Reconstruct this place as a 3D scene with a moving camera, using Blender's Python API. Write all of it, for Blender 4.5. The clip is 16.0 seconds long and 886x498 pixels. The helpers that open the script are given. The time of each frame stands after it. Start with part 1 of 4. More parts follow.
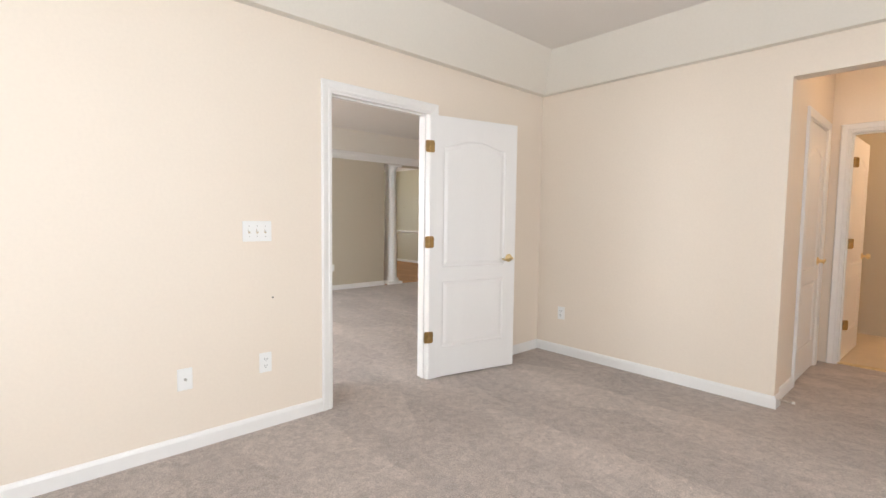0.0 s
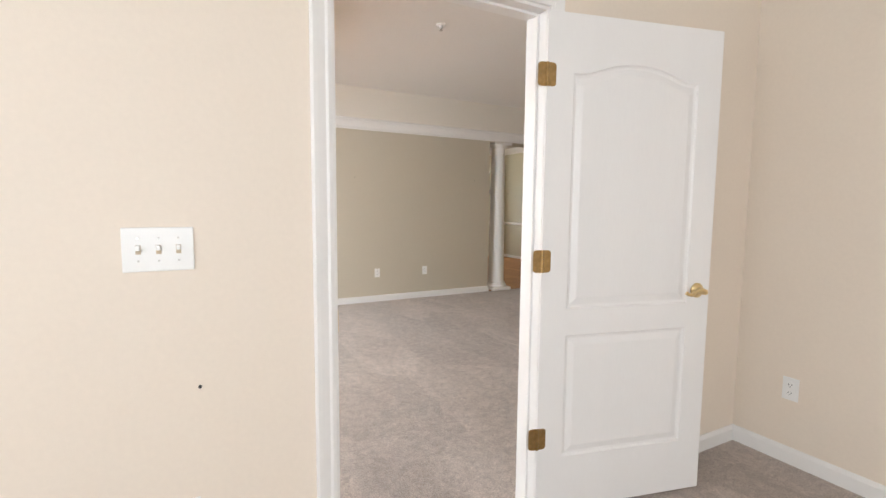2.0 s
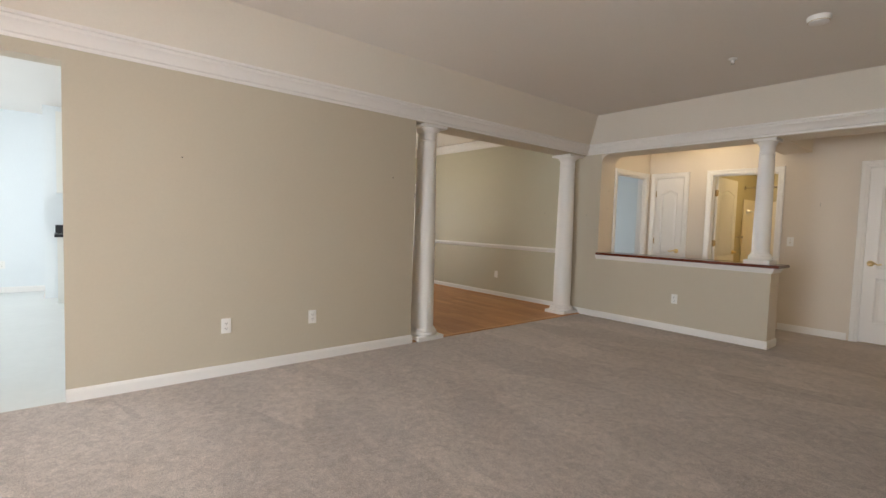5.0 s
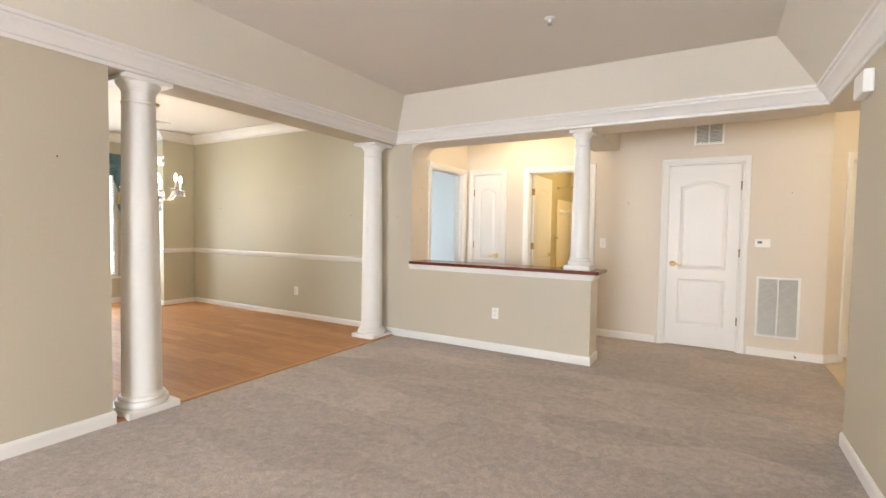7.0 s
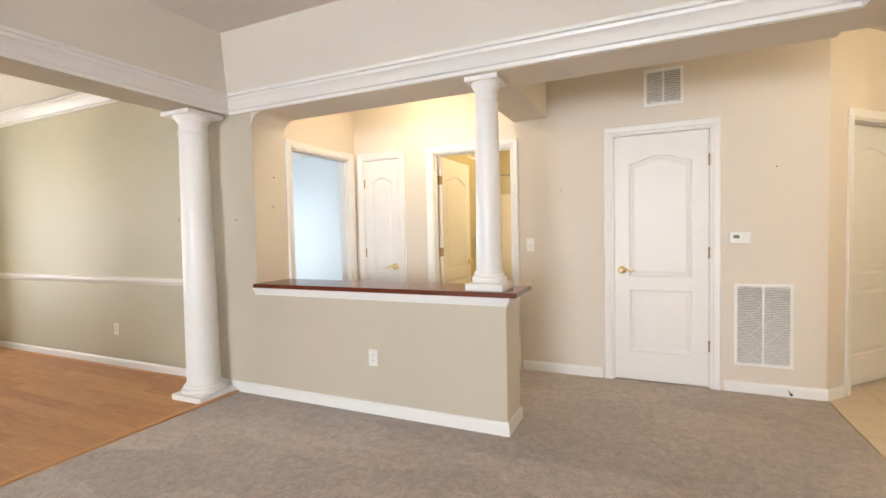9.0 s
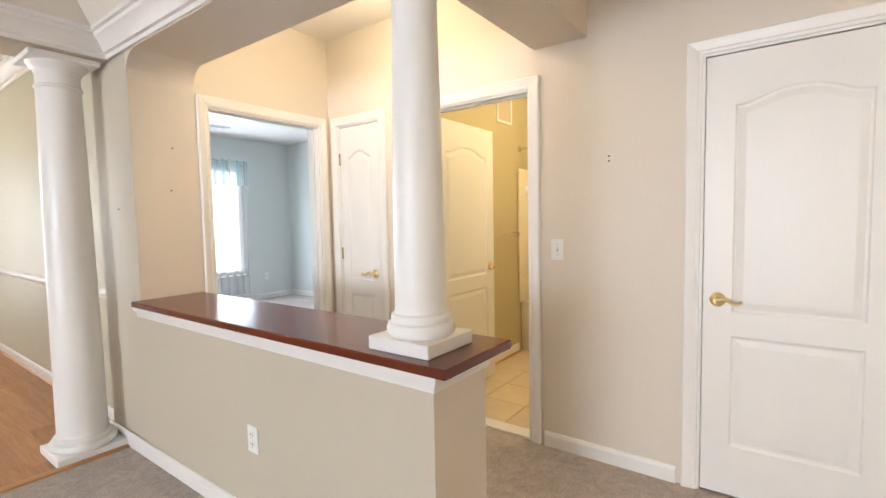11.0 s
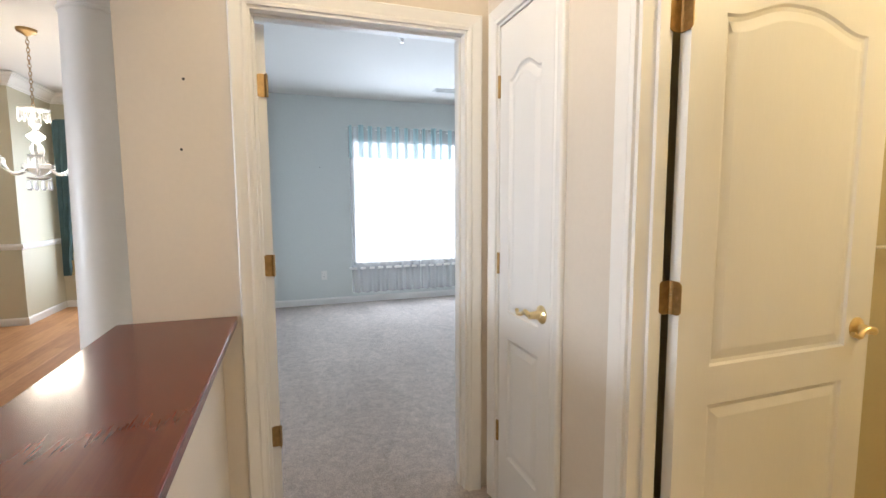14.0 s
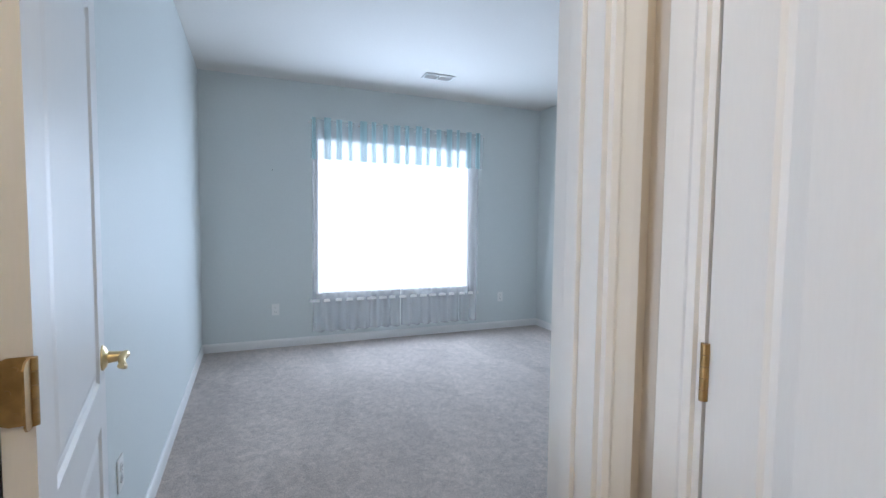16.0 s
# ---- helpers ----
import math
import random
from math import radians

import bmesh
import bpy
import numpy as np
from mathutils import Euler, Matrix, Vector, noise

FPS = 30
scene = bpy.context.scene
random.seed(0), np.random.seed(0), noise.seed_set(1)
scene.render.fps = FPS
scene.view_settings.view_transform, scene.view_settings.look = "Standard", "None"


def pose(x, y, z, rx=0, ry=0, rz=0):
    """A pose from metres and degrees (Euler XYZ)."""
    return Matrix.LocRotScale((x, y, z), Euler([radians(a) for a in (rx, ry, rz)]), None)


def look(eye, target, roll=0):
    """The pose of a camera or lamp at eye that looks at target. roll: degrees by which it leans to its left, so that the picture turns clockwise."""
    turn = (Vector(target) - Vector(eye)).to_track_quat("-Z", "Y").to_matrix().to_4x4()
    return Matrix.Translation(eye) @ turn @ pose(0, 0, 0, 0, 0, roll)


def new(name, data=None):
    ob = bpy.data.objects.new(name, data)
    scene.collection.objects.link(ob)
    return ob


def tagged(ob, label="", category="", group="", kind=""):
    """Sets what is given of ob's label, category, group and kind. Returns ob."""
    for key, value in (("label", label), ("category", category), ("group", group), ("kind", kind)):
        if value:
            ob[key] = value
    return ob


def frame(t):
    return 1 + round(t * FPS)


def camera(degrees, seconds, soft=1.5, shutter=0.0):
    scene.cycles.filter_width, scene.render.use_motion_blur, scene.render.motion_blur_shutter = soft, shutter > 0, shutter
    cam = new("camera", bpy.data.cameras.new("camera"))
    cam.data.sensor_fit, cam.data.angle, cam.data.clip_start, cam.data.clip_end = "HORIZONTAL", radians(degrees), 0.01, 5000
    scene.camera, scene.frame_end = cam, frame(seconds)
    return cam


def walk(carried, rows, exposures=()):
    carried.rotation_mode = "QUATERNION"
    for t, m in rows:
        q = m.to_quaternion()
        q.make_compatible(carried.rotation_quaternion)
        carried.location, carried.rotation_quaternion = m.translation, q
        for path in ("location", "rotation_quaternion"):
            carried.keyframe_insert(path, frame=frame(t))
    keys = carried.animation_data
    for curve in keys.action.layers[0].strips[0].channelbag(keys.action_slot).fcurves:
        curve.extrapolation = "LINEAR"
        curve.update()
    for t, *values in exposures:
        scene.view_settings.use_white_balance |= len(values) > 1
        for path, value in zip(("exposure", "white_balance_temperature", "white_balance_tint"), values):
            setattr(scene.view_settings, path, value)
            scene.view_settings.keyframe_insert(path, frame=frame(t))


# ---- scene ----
cam = camera(87.5, 16.0)
PATH = [
    (0, (2.69, -2.305, 1.254), (1.216, -0.959, 1.124), 0.7),
    (0.5, (2.368, -2.053, 1.256), (0.818, -0.798, 1.099), 0.7),
    (1, (2.084, -1.773, 1.274), (0.446, -0.638, 1.105), 0.6),
    (1.5, (1.773, -1.48, 1.282), (0.063, -0.459, 1.104), 0.5),
    (2, (1.441, -1.21, 1.29), (-0.316, -0.272, 1.107), 0.5),
    (2.5, (1.112, -1.0, 1.292), (-0.672, -0.114, 1.107), 0.5),
    (3, (0.776, -0.81, 1.302), (-1.013, 0.065, 1.121), 0.8),
    (3.2, (0.652, -0.742, 1.29), (-1.138, 0.134, 1.118), 1.0),
    (5.3, (-0.768, 0.081, 1.242), (-2.222, 1.451, 1.136), 1.8),
    (5.5, (-0.845, 0.201, 1.248), (-2.243, 1.626, 1.144), 1.8),
    (6, (-1.005, 0.495, 1.268), (-2.267, 2.044, 1.173), 1.6),
    (6.5, (-1.077, 0.862, 1.296), (-2.231, 2.492, 1.206), 1.4),
    (7, (-1.151, 1.247, 1.287), (-2.159, 2.972, 1.2), 0.9),
    (7.5, (-1.202, 1.638, 1.285), (-2.078, 3.433, 1.198), -0.4),
    (8, (-1.246, 2.098, 1.283), (-2.085, 3.911, 1.203), -0.9),
    (8.5, (-1.291, 2.54, 1.298), (-2.12, 4.359, 1.222), -1.1),
    (9, (-1.306, 2.986, 1.298), (-2.135, 4.805, 1.216), -1.3),
    (9.5, (-1.305, 3.426, 1.318), (-2.147, 5.238, 1.226), -1.3),
    (9.8, (-1.315, 3.683, 1.331), (-2.181, 5.483, 1.237), -1.8),
    (10, (-1.301, 3.851, 1.324), (-2.202, 5.634, 1.233), -1.2),
    (10.2, (-1.29, 4.02, 1.322), (-2.241, 5.777, 1.225), -1.1),
    (12.3, (-1.529, 5.591, 1.361), (-3.106, 6.809, 1.187), -0.5),
    (12.5, (-1.589, 5.715, 1.364), (-3.224, 6.853, 1.185), -0.5),
    (13, (-1.776, 5.985, 1.359), (-3.541, 6.906, 1.168), -0.5),
    (13.5, (-2.024, 6.155, 1.34), (-3.873, 6.894, 1.143), -0.4),
    (14, (-2.313, 6.283, 1.328), (-4.199, 6.916, 1.132), -0.3),
    (14.5, (-2.643, 6.375, 1.314), (-4.544, 6.969, 1.134), 0.1),
    (15, (-2.975, 6.414, 1.308), (-4.876, 7.019, 1.167), 0.4),
    (15.2, (-3.13, 6.427, 1.313), (-5.026, 7.046, 1.173), 0.1),
    (15.5, (-3.296, 6.43, 1.303), (-5.17, 7.117, 1.177), 0.7),
    (16, (-3.598, 6.484, 1.3), (-5.44, 7.255, 1.184), 0.7),
]
EXPOSURES = [(0, -0.32, 6150, 10), (2.4, -0.42, 6200, 10), (3.2, -0.58, 6250, 10), (5.3, -0.40, 6280, 10), (6.3, 0.18, 6240, 10), (7.0, 0.50, 6170, 10), (9.5, 0.58, 6000, 10), (12.3, 0.52, 5870, 10), (14.0, 0.33, 5750, 10), (15.0, 0.25, 5600, 10), (15.5, 0.2, 5480, 10), (16.0, 0.05, 5280, 10)]
walk(cam, [(t, look(eye, target, roll)) for t, eye, target, roll in PATH], EXPOSURES)

# ---- world and light ----
world = bpy.data.worlds.new("sky")
scene.world = world
world.use_nodes = True
wn = world.node_tree.nodes
sky = wn.new("ShaderNodeTexSky")
sky.sky_type, sky.sun_disc = "NISHITA", False
sky.sun_elevation, sky.sun_rotation = radians(50), radians(180)
world.node_tree.links.new(sky.outputs[0], wn["Background"].inputs[0])
wn["Background"].inputs[1].default_value = 0.12
sun = new("sun", bpy.data.lights.new("sun", "SUN"))
sun.data.energy, sun.data.angle, sun.data.color = 2.5, radians(0.5), (1, 0.95, 0.88)
sun.matrix_world = look((0, -8, 10), (0, 0, 0))


def window_light(eye, target, w, h, watts, colour):
    """Daylight that comes in through one window's opening."""
    lamp = new("window_light", bpy.data.lights.new("window_light", "AREA"))
    lamp.data.shape, lamp.data.size, lamp.data.size_y = "RECTANGLE", w, h
    lamp.data.energy, lamp.data.color = watts, colour
    lamp.matrix_world = look(eye, target)
    return lamp


def bulb_light(place, watts, colour, size=0.12):
    lamp = new("lamp_light", bpy.data.lights.new("lamp_light", "POINT"))
    lamp.data.energy, lamp.data.color, lamp.data.shadow_soft_size = watts, colour, size
    lamp.location = place
    return lamp


DAY, WARM = (0.93, 0.97, 1.0), (1.0, 0.80, 0.50)
window_light((4.45, -1.6, 1.45), (0, -1.6, 1.3), 2.2, 1.5, 82, DAY)
window_light((1.9, -3.95, 1.45), (1.9, 0, 1.3), 2.2, 1.5, 52, DAY)
window_light((-2.3, -3.9, 1.35), (-3.6, 1.5, 1.45), 2.8, 2.0, 290, DAY)
window_light((-9.42, 4.43, 1.27), (-5, 4.43, 1.1), 1.2, 1.6, 29, DAY)
window_light((-8.40, 8.03, 1.25), (-4, 8.0, 1.0), 1.8, 1.5, 50, (0.84, 0.92, 1.0))
window_light((-7.6, -3.35, 1.5), (-7.6, 0, 1.0), 2.6, 1.6, 130, (0.95, 0.98, 1.0))
bulb_light((-3.25, 6.50, 2.50), 15, WARM, 0.25)
bulb_light((-2.3, 8.3, 2.35), 27, (1.0, 0.76, 0.40))
bulb_light((1.1, 6.2, 2.45), 32, WARM)
bulb_light((3.2, 4.2, 2.3), 40, (1.0, 0.66, 0.38))
bulb_light((2.6, 2.3, 2.5), 9, (1.0, 0.62, 0.3))
bulb_light((-7.05, 4.35, 1.88), 30, (1.0, 0.84, 0.62), 0.2)

# ---- materials ----


def material(name, rgb, rough=0.6, metal=0.0, vary=0.06, grain=40.0, blotch=1.5, bump=0.0, bump_scale=200.0, coat=0.0, piece=0.0, stretch=(1, 1, 1)):
    """A surface with fine grain, broad unevenness and relief."""
    m = bpy.data.materials.new(name)
    m.use_nodes = True
    nt = m.node_tree
    b = nt.nodes["Principled BSDF"]
    b.inputs["Roughness"].default_value, b.inputs["Metallic"].default_value = rough, metal
    b.inputs["Coat Weight"].default_value = coat
    b.inputs["Coat Roughness"].default_value = 0.12
    co = nt.nodes.new("ShaderNodeTexCoord")
    mp = nt.nodes.new("ShaderNodeMapping")
    mp.inputs["Scale"].default_value = stretch
    nt.links.new(co.outputs["Object"], mp.inputs[0])
    n1, n2 = nt.nodes.new("ShaderNodeTexNoise"), nt.nodes.new("ShaderNodeTexNoise")
    n1.inputs["Scale"].default_value, n2.inputs["Scale"].default_value = grain, blotch
    n1.inputs["Detail"].default_value = 6
    n2.inputs["Detail"].default_value = 4
    for n in (n1, n2):
        nt.links.new(mp.outputs[0], n.inputs["Vector"])
    add = nt.nodes.new("ShaderNodeMath")
    add.operation = "ADD"
    nt.links.new(n1.outputs["Fac"], add.inputs[0])
    nt.links.new(n2.outputs["Fac"], add.inputs[1])
    last = add.outputs[0]
    if piece:
        info = nt.nodes.new("ShaderNodeObjectInfo")
        mul = nt.nodes.new("ShaderNodeMath")
        mul.operation = "MULTIPLY_ADD"
        mul.inputs[1].default_value = piece
        nt.links.new(info.outputs["Random"], mul.inputs[0])
        nt.links.new(last, mul.inputs[2])
        last = mul.outputs[0]
    rng = nt.nodes.new("ShaderNodeMapRange")
    rng.inputs["From Min"].default_value, rng.inputs["From Max"].default_value = 0.6, 1.4 + piece
    rng.inputs["To Min"].default_value, rng.inputs["To Max"].default_value = 1 - vary, 1 + vary
    nt.links.new(last, rng.inputs["Value"])
    mix = nt.nodes.new("ShaderNodeVectorMath")
    mix.operation = "SCALE"
    mix.inputs[0].default_value = rgb
    nt.links.new(rng.outputs[0], mix.inputs["Scale"])
    nt.links.new(mix.outputs[0], b.inputs["Base Color"])
    if bump:
        n3 = nt.nodes.new("ShaderNodeTexNoise")
        n3.inputs["Scale"].default_value, n3.inputs["Detail"].default_value = bump_scale, 3
        nt.links.new(co.outputs["Object"], n3.inputs["Vector"])
        bp = nt.nodes.new("ShaderNodeBump")
        bp.inputs["Strength"].default_value, bp.inputs["Distance"].default_value = bump, 0.004
        nt.links.new(n3.outputs["Fac"], bp.inputs["Height"])
        nt.links.new(bp.outputs[0], b.inputs["Normal"])
    return m


def paint(name, rgb, rough=0.55):
    return material(name, rgb, rough, vary=0.025, grain=60, blotch=0.8, bump=0.08, bump_scale=260)


def carpet_material():
    """Cut pile with tufts, trodden patches and vacuum streaks."""
    m = bpy.data.materials.new("carpet")
    m.use_nodes = True
    nt = m.node_tree
    b = nt.nodes["Principled BSDF"]
    b.inputs["Roughness"].default_value = 0.95
    b.inputs["Sheen Weight"].default_value = 0.25
    b.inputs["Specular IOR Level"].default_value = 0.1
    co = nt.nodes.new("ShaderNodeTexCoord")

    def tex(kind, scale, detail=3.0):
        n = nt.nodes.new(kind)
        n.inputs["Scale"].default_value = scale
        if kind == "ShaderNodeTexNoise":
            n.inputs["Detail"].default_value = detail
        nt.links.new(co.outputs["Object"], n.inputs["Vector"])
        return n

    def ramp(src, lo, hi, c0, c1):
        r = nt.nodes.new("ShaderNodeMapRange")
        for k, v in (("From Min", lo), ("From Max", hi), ("To Min", c0), ("To Max", c1)):
            r.inputs[k].default_value = v
        nt.links.new(src, r.inputs["Value"])
        return r.outputs[0]

    tuft, patch, broad = tex("ShaderNodeTexNoise", 190, 4), tex("ShaderNodeTexNoise", 17, 6), tex("ShaderNodeTexNoise", 1.3, 2)
    patch.inputs["Distortion"].default_value = 0.8
    fleck = tex("ShaderNodeTexNoise", 48, 3)
    fleck.inputs["Distortion"].default_value = 1.5

    def strokes(turn, squeeze, scale):
        """Wedge-shaped strokes left by the vacuum cleaner, with ragged edges."""
        warp = tex("ShaderNodeTexNoise", 9, 3)
        off = nt.nodes.new("ShaderNodeVectorMath")
        off.operation = "MULTIPLY_ADD"
        off.inputs[1].default_value = (0.06, 0.06, 0.0)
        nt.links.new(warp.outputs["Color"], off.inputs[0])
        nt.links.new(co.outputs["Object"], off.inputs[2])
        mp = nt.nodes.new("ShaderNodeMapping")
        mp.inputs["Scale"].default_value, mp.inputs["Rotation"].default_value = (1, squeeze, 1), (0, 0, turn)
        nt.links.new(off.outputs[0], mp.inputs[0])
        vor = nt.nodes.new("ShaderNodeTexVoronoi")
        vor.inputs["Scale"].default_value = scale
        nt.links.new(mp.outputs[0], vor.inputs["Vector"])
        sep = nt.nodes.new("ShaderNodeSeparateColor")
        nt.links.new(vor.outputs["Color"], sep.inputs[0])
        return sep.outputs[0]

    vals = [ramp(tuft.outputs["Fac"], 0.32, 0.68, 0.66, 1.34), ramp(patch.outputs["Fac"], 0.36, 0.64, 0.89, 1.11),
            ramp(fleck.outputs["Fac"], 0.36, 0.66, 0.88, 1.14), ramp(broad.outputs["Fac"], 0.3, 0.7, 0.95, 1.05),
            ramp(strokes(0.75, 2.6, 1.0), 0, 1, 0.91, 1.08), ramp(strokes(-0.6, 2.8, 1.1), 0, 1, 0.92, 1.07)]
    last = vals[0]
    for v in vals[1:]:
        mul = nt.nodes.new("ShaderNodeMath")
        mul.operation = "MULTIPLY"
        nt.links.new(last, mul.inputs[0])
        nt.links.new(v, mul.inputs[1])
        last = mul.outputs[0]
    sc = nt.nodes.new("ShaderNodeVectorMath")
    sc.operation = "SCALE"
    sc.inputs[0].default_value = (0.485, 0.413, 0.365)
    nt.links.new(last, sc.inputs["Scale"])
    nt.links.new(sc.outputs[0], b.inputs["Base Color"])
    bp = nt.nodes.new("ShaderNodeBump")
    bp.inputs["Strength"].default_value, bp.inputs["Distance"].default_value = 0.7, 0.012
    nt.links.new(tuft.outputs["Fac"], bp.inputs["Height"])
    nt.links.new(bp.outputs[0], b.inputs["Normal"])
    return m


def wood_material(name, c0, c1, rough, scale, axis, coat=0.0, piece=0.35):
    """Timber with grain that runs along one axis."""
    m = bpy.data.materials.new(name)
    m.use_nodes = True
    nt = m.node_tree
    b = nt.nodes["Principled BSDF"]
    b.inputs["Roughness"].default_value = rough
    b.inputs["Coat Weight"].default_value, b.inputs["Coat Roughness"].default_value = coat, 0.1
    b.inputs["Specular IOR Level"].default_value = 0.28
    co, mp = nt.nodes.new("ShaderNodeTexCoord"), nt.nodes.new("ShaderNodeMapping")
    mp.inputs["Scale"].default_value = tuple(1.2 if i == axis else 14.0 for i in range(3))
    nt.links.new(co.outputs["Object"], mp.inputs[0])
    info = nt.nodes.new("ShaderNodeObjectInfo")
    shift = nt.nodes.new("ShaderNodeVectorMath")
    shift.operation = "SCALE"
    shift.inputs[0].default_value = (37, 23, 11)
    nt.links.new(info.outputs["Random"], shift.inputs["Scale"])
    nt.links.new(shift.outputs[0], mp.inputs["Location"])
    n = nt.nodes.new("ShaderNodeTexNoise")
    n.inputs["Scale"].default_value, n.inputs["Detail"].default_value, n.inputs["Distortion"].default_value = scale, 6, 1.2
    nt.links.new(mp.outputs[0], n.inputs["Vector"])
    add = nt.nodes.new("ShaderNodeMath")
    add.operation = "MULTIPLY_ADD"
    add.inputs[1].default_value = piece
    nt.links.new(info.outputs["Random"], add.inputs[0])
    nt.links.new(n.outputs["Fac"], add.inputs[2])
    cr = nt.nodes.new("ShaderNodeValToRGB")
    cr.color_ramp.elements[0].position, cr.color_ramp.elements[0].color = 0.30, (*c0, 1)
    cr.color_ramp.elements[1].position, cr.color_ramp.elements[1].color = 0.72 + piece, (*c1, 1)
    nt.links.new(add.outputs[0], cr.inputs[0])
    nt.links.new(cr.outputs[0], b.inputs["Base Color"])
    bp = nt.nodes.new("ShaderNodeBump")
    bp.inputs["Strength"].default_value, bp.inputs["Distance"].default_value = 0.012, 0.001
    nt.links.new(n.outputs["Fac"], bp.inputs["Height"])
    nt.links.new(bp.outputs[0], b.inputs["Normal"])
    return m


def glow(name, rgb, strength):
    m = bpy.data.materials.new(name)
    m.use_nodes = True
    b = m.node_tree.nodes["Principled BSDF"]
    b.inputs["Base Color"].default_value = (*rgb, 1)
    b.inputs["Emission Color"].default_value, b.inputs["Emission Strength"].default_value = (*rgb, 1), strength
    return m


def glass_material(name, rough=0.0, ior=1.45, rgb=(1, 1, 1), clear=1.0):
    m = bpy.data.materials.new(name)
    m.use_nodes = True
    b = m.node_tree.nodes["Principled BSDF"]
    b.inputs["Base Color"].default_value = (*rgb, 1)
    b.inputs["Transmission Weight"].default_value, b.inputs["Roughness"].default_value, b.inputs["IOR"].default_value = clear, rough, ior
    return m


def sheer_material(name, rgb, through_share):
    """Thin cloth that lets light through."""
    m = bpy.data.materials.new(name)
    m.use_nodes = True
    nt = m.node_tree
    b = nt.nodes["Principled BSDF"]
    b.inputs["Base Color"].default_value, b.inputs["Roughness"].default_value = (*rgb, 1), 0.9
    tl, tp = nt.nodes.new("ShaderNodeBsdfTranslucent"), nt.nodes.new("ShaderNodeBsdfTransparent")
    tl.inputs[0].default_value = (*rgb, 1)
    m1, m2 = nt.nodes.new("ShaderNodeMixShader"), nt.nodes.new("ShaderNodeMixShader")
    m1.inputs[0].default_value, m2.inputs[0].default_value = 0.55, through_share
    wv = nt.nodes.new("ShaderNodeTexNoise")
    wv.inputs["Scale"].default_value = 300
    bp = nt.nodes.new("ShaderNodeBump")
    bp.inputs["Strength"].default_value = 0.1
    nt.links.new(wv.outputs["Fac"], bp.inputs["Height"])
    nt.links.new(bp.outputs[0], b.inputs["Normal"])
    nt.links.new(b.outputs[0], m1.inputs[1])
    nt.links.new(tl.outputs[0], m1.inputs[2])
    nt.links.new(m1.outputs[0], m2.inputs[1])
    nt.links.new(tp.outputs[0], m2.inputs[2])
    nt.links.new(m2.outputs[0], nt.nodes["Material Output"].inputs[0])
    return m


PEACH = paint("peach_paint", (0.82, 0.722, 0.608))
OLIVE = paint("olive_paint", (0.555, 0.495, 0.39))
CREAM = paint("cream_paint", (0.72, 0.645, 0.552))
GREEN = paint("sage_paint", (0.56, 0.53, 0.41))
BATHP = paint("bath_paint", (0.52, 0.45, 0.27))
BLUE = paint("blue_paint", (0.70, 0.725, 0.705))
KITP = paint("kitchen_paint", (0.79, 0.83, 0.845))
CEIL = paint("ceiling_paint", (0.79, 0.755, 0.71), 0.7)
TRAY = paint("tray_paint", (0.77, 0.726, 0.645), 0.7)
WHITE = material("white_trim", (0.84, 0.82, 0.79), 0.35, vary=0.02, grain=30, blotch=2, bump=0.01, bump_scale=60)
DOORW = material("door_white", (0.83, 0.81, 0.785), 0.38, vary=0.02, grain=90, blotch=2, bump=0.03, bump_scale=150, stretch=(3, 3, 0.3))
PLASTIC = material("white_plastic", (0.86, 0.85, 0.82), 0.3, vary=0.01)
VENTGREY = material("vent_shadow", (0.10, 0.09, 0.08), 0.8, vary=0.1)
DARK = material("dark_slot", (0.03, 0.03, 0.03), 0.6, vary=0.1)
BRASS = material("brass", (0.78, 0.62, 0.33), 0.28, metal=1.0, vary=0.12, grain=25, blotch=8)
OLDBRASS = material("aged_brass", (0.42, 0.28, 0.12), 0.42, metal=1.0, vary=0.3, grain=60, blotch=12)
STEEL = material("brushed_steel", (0.5, 0.48, 0.44), 0.35, metal=1.0, vary=0.1)
CARPET = carpet_material()
PLANK = wood_material("oak_floor", (0.35, 0.165, 0.068), (0.59, 0.315, 0.138), 0.50, 3.0, 0, 0.0)
STRIP = wood_material("oak_strip", (0.42, 0.20, 0.075), (0.60, 0.33, 0.14), 0.4, 3.0, 1)
MAHOG = wood_material("mahogany", (0.118, 0.022, 0.010), (0.146, 0.030, 0.0125), 0.24, 4.5, 0, 0.25, 0.0)
TILE = material("beige_tile", (0.64, 0.53, 0.38), 0.4, vary=0.10, grain=14, blotch=3, bump=0.1, bump_scale=30, piece=0.3)
GROUT = material("grout", (0.57, 0.47, 0.34), 0.9, vary=0.1, bump=0.2)
VINYL = material("kitchen_vinyl", (0.72, 0.74, 0.72), 0.35, vary=0.04, grain=12, blotch=2)
COUNTER = material("black_counter", (0.02, 0.02, 0.022), 0.25, vary=0.3, grain=120)
CABINET = material("cabinet_white", (0.84, 0.83, 0.78), 0.4, vary=0.02)
TEAL = material("teal_cloth", (0.095, 0.165, 0.185), 0.8, vary=0.25, grain=120, blotch=9, bump=0.2, bump_scale=400)
GOLDC = material("gold_lining", (0.55, 0.42, 0.2), 0.7, vary=0.15, grain=120)
SHEER = sheer_material("white_sheer", (0.90, 0.90, 0.93), 0.60)
# Bluer, denser copy of the valance cloth: dimmer backlight through overlaps put into colour.
FOLD_DIM = sheer_material("dim_fold", (0.50, 0.72, 0.76), 0.30)
VALANCE = sheer_material("blue_sheer", (0.90, 0.95, 0.96), 0.6)
GLASS = glass_material("window_glass")
CRYSTAL = glass_material("crystal", 0.08, 1.42, (0.98, 0.98, 0.98), 0.72)
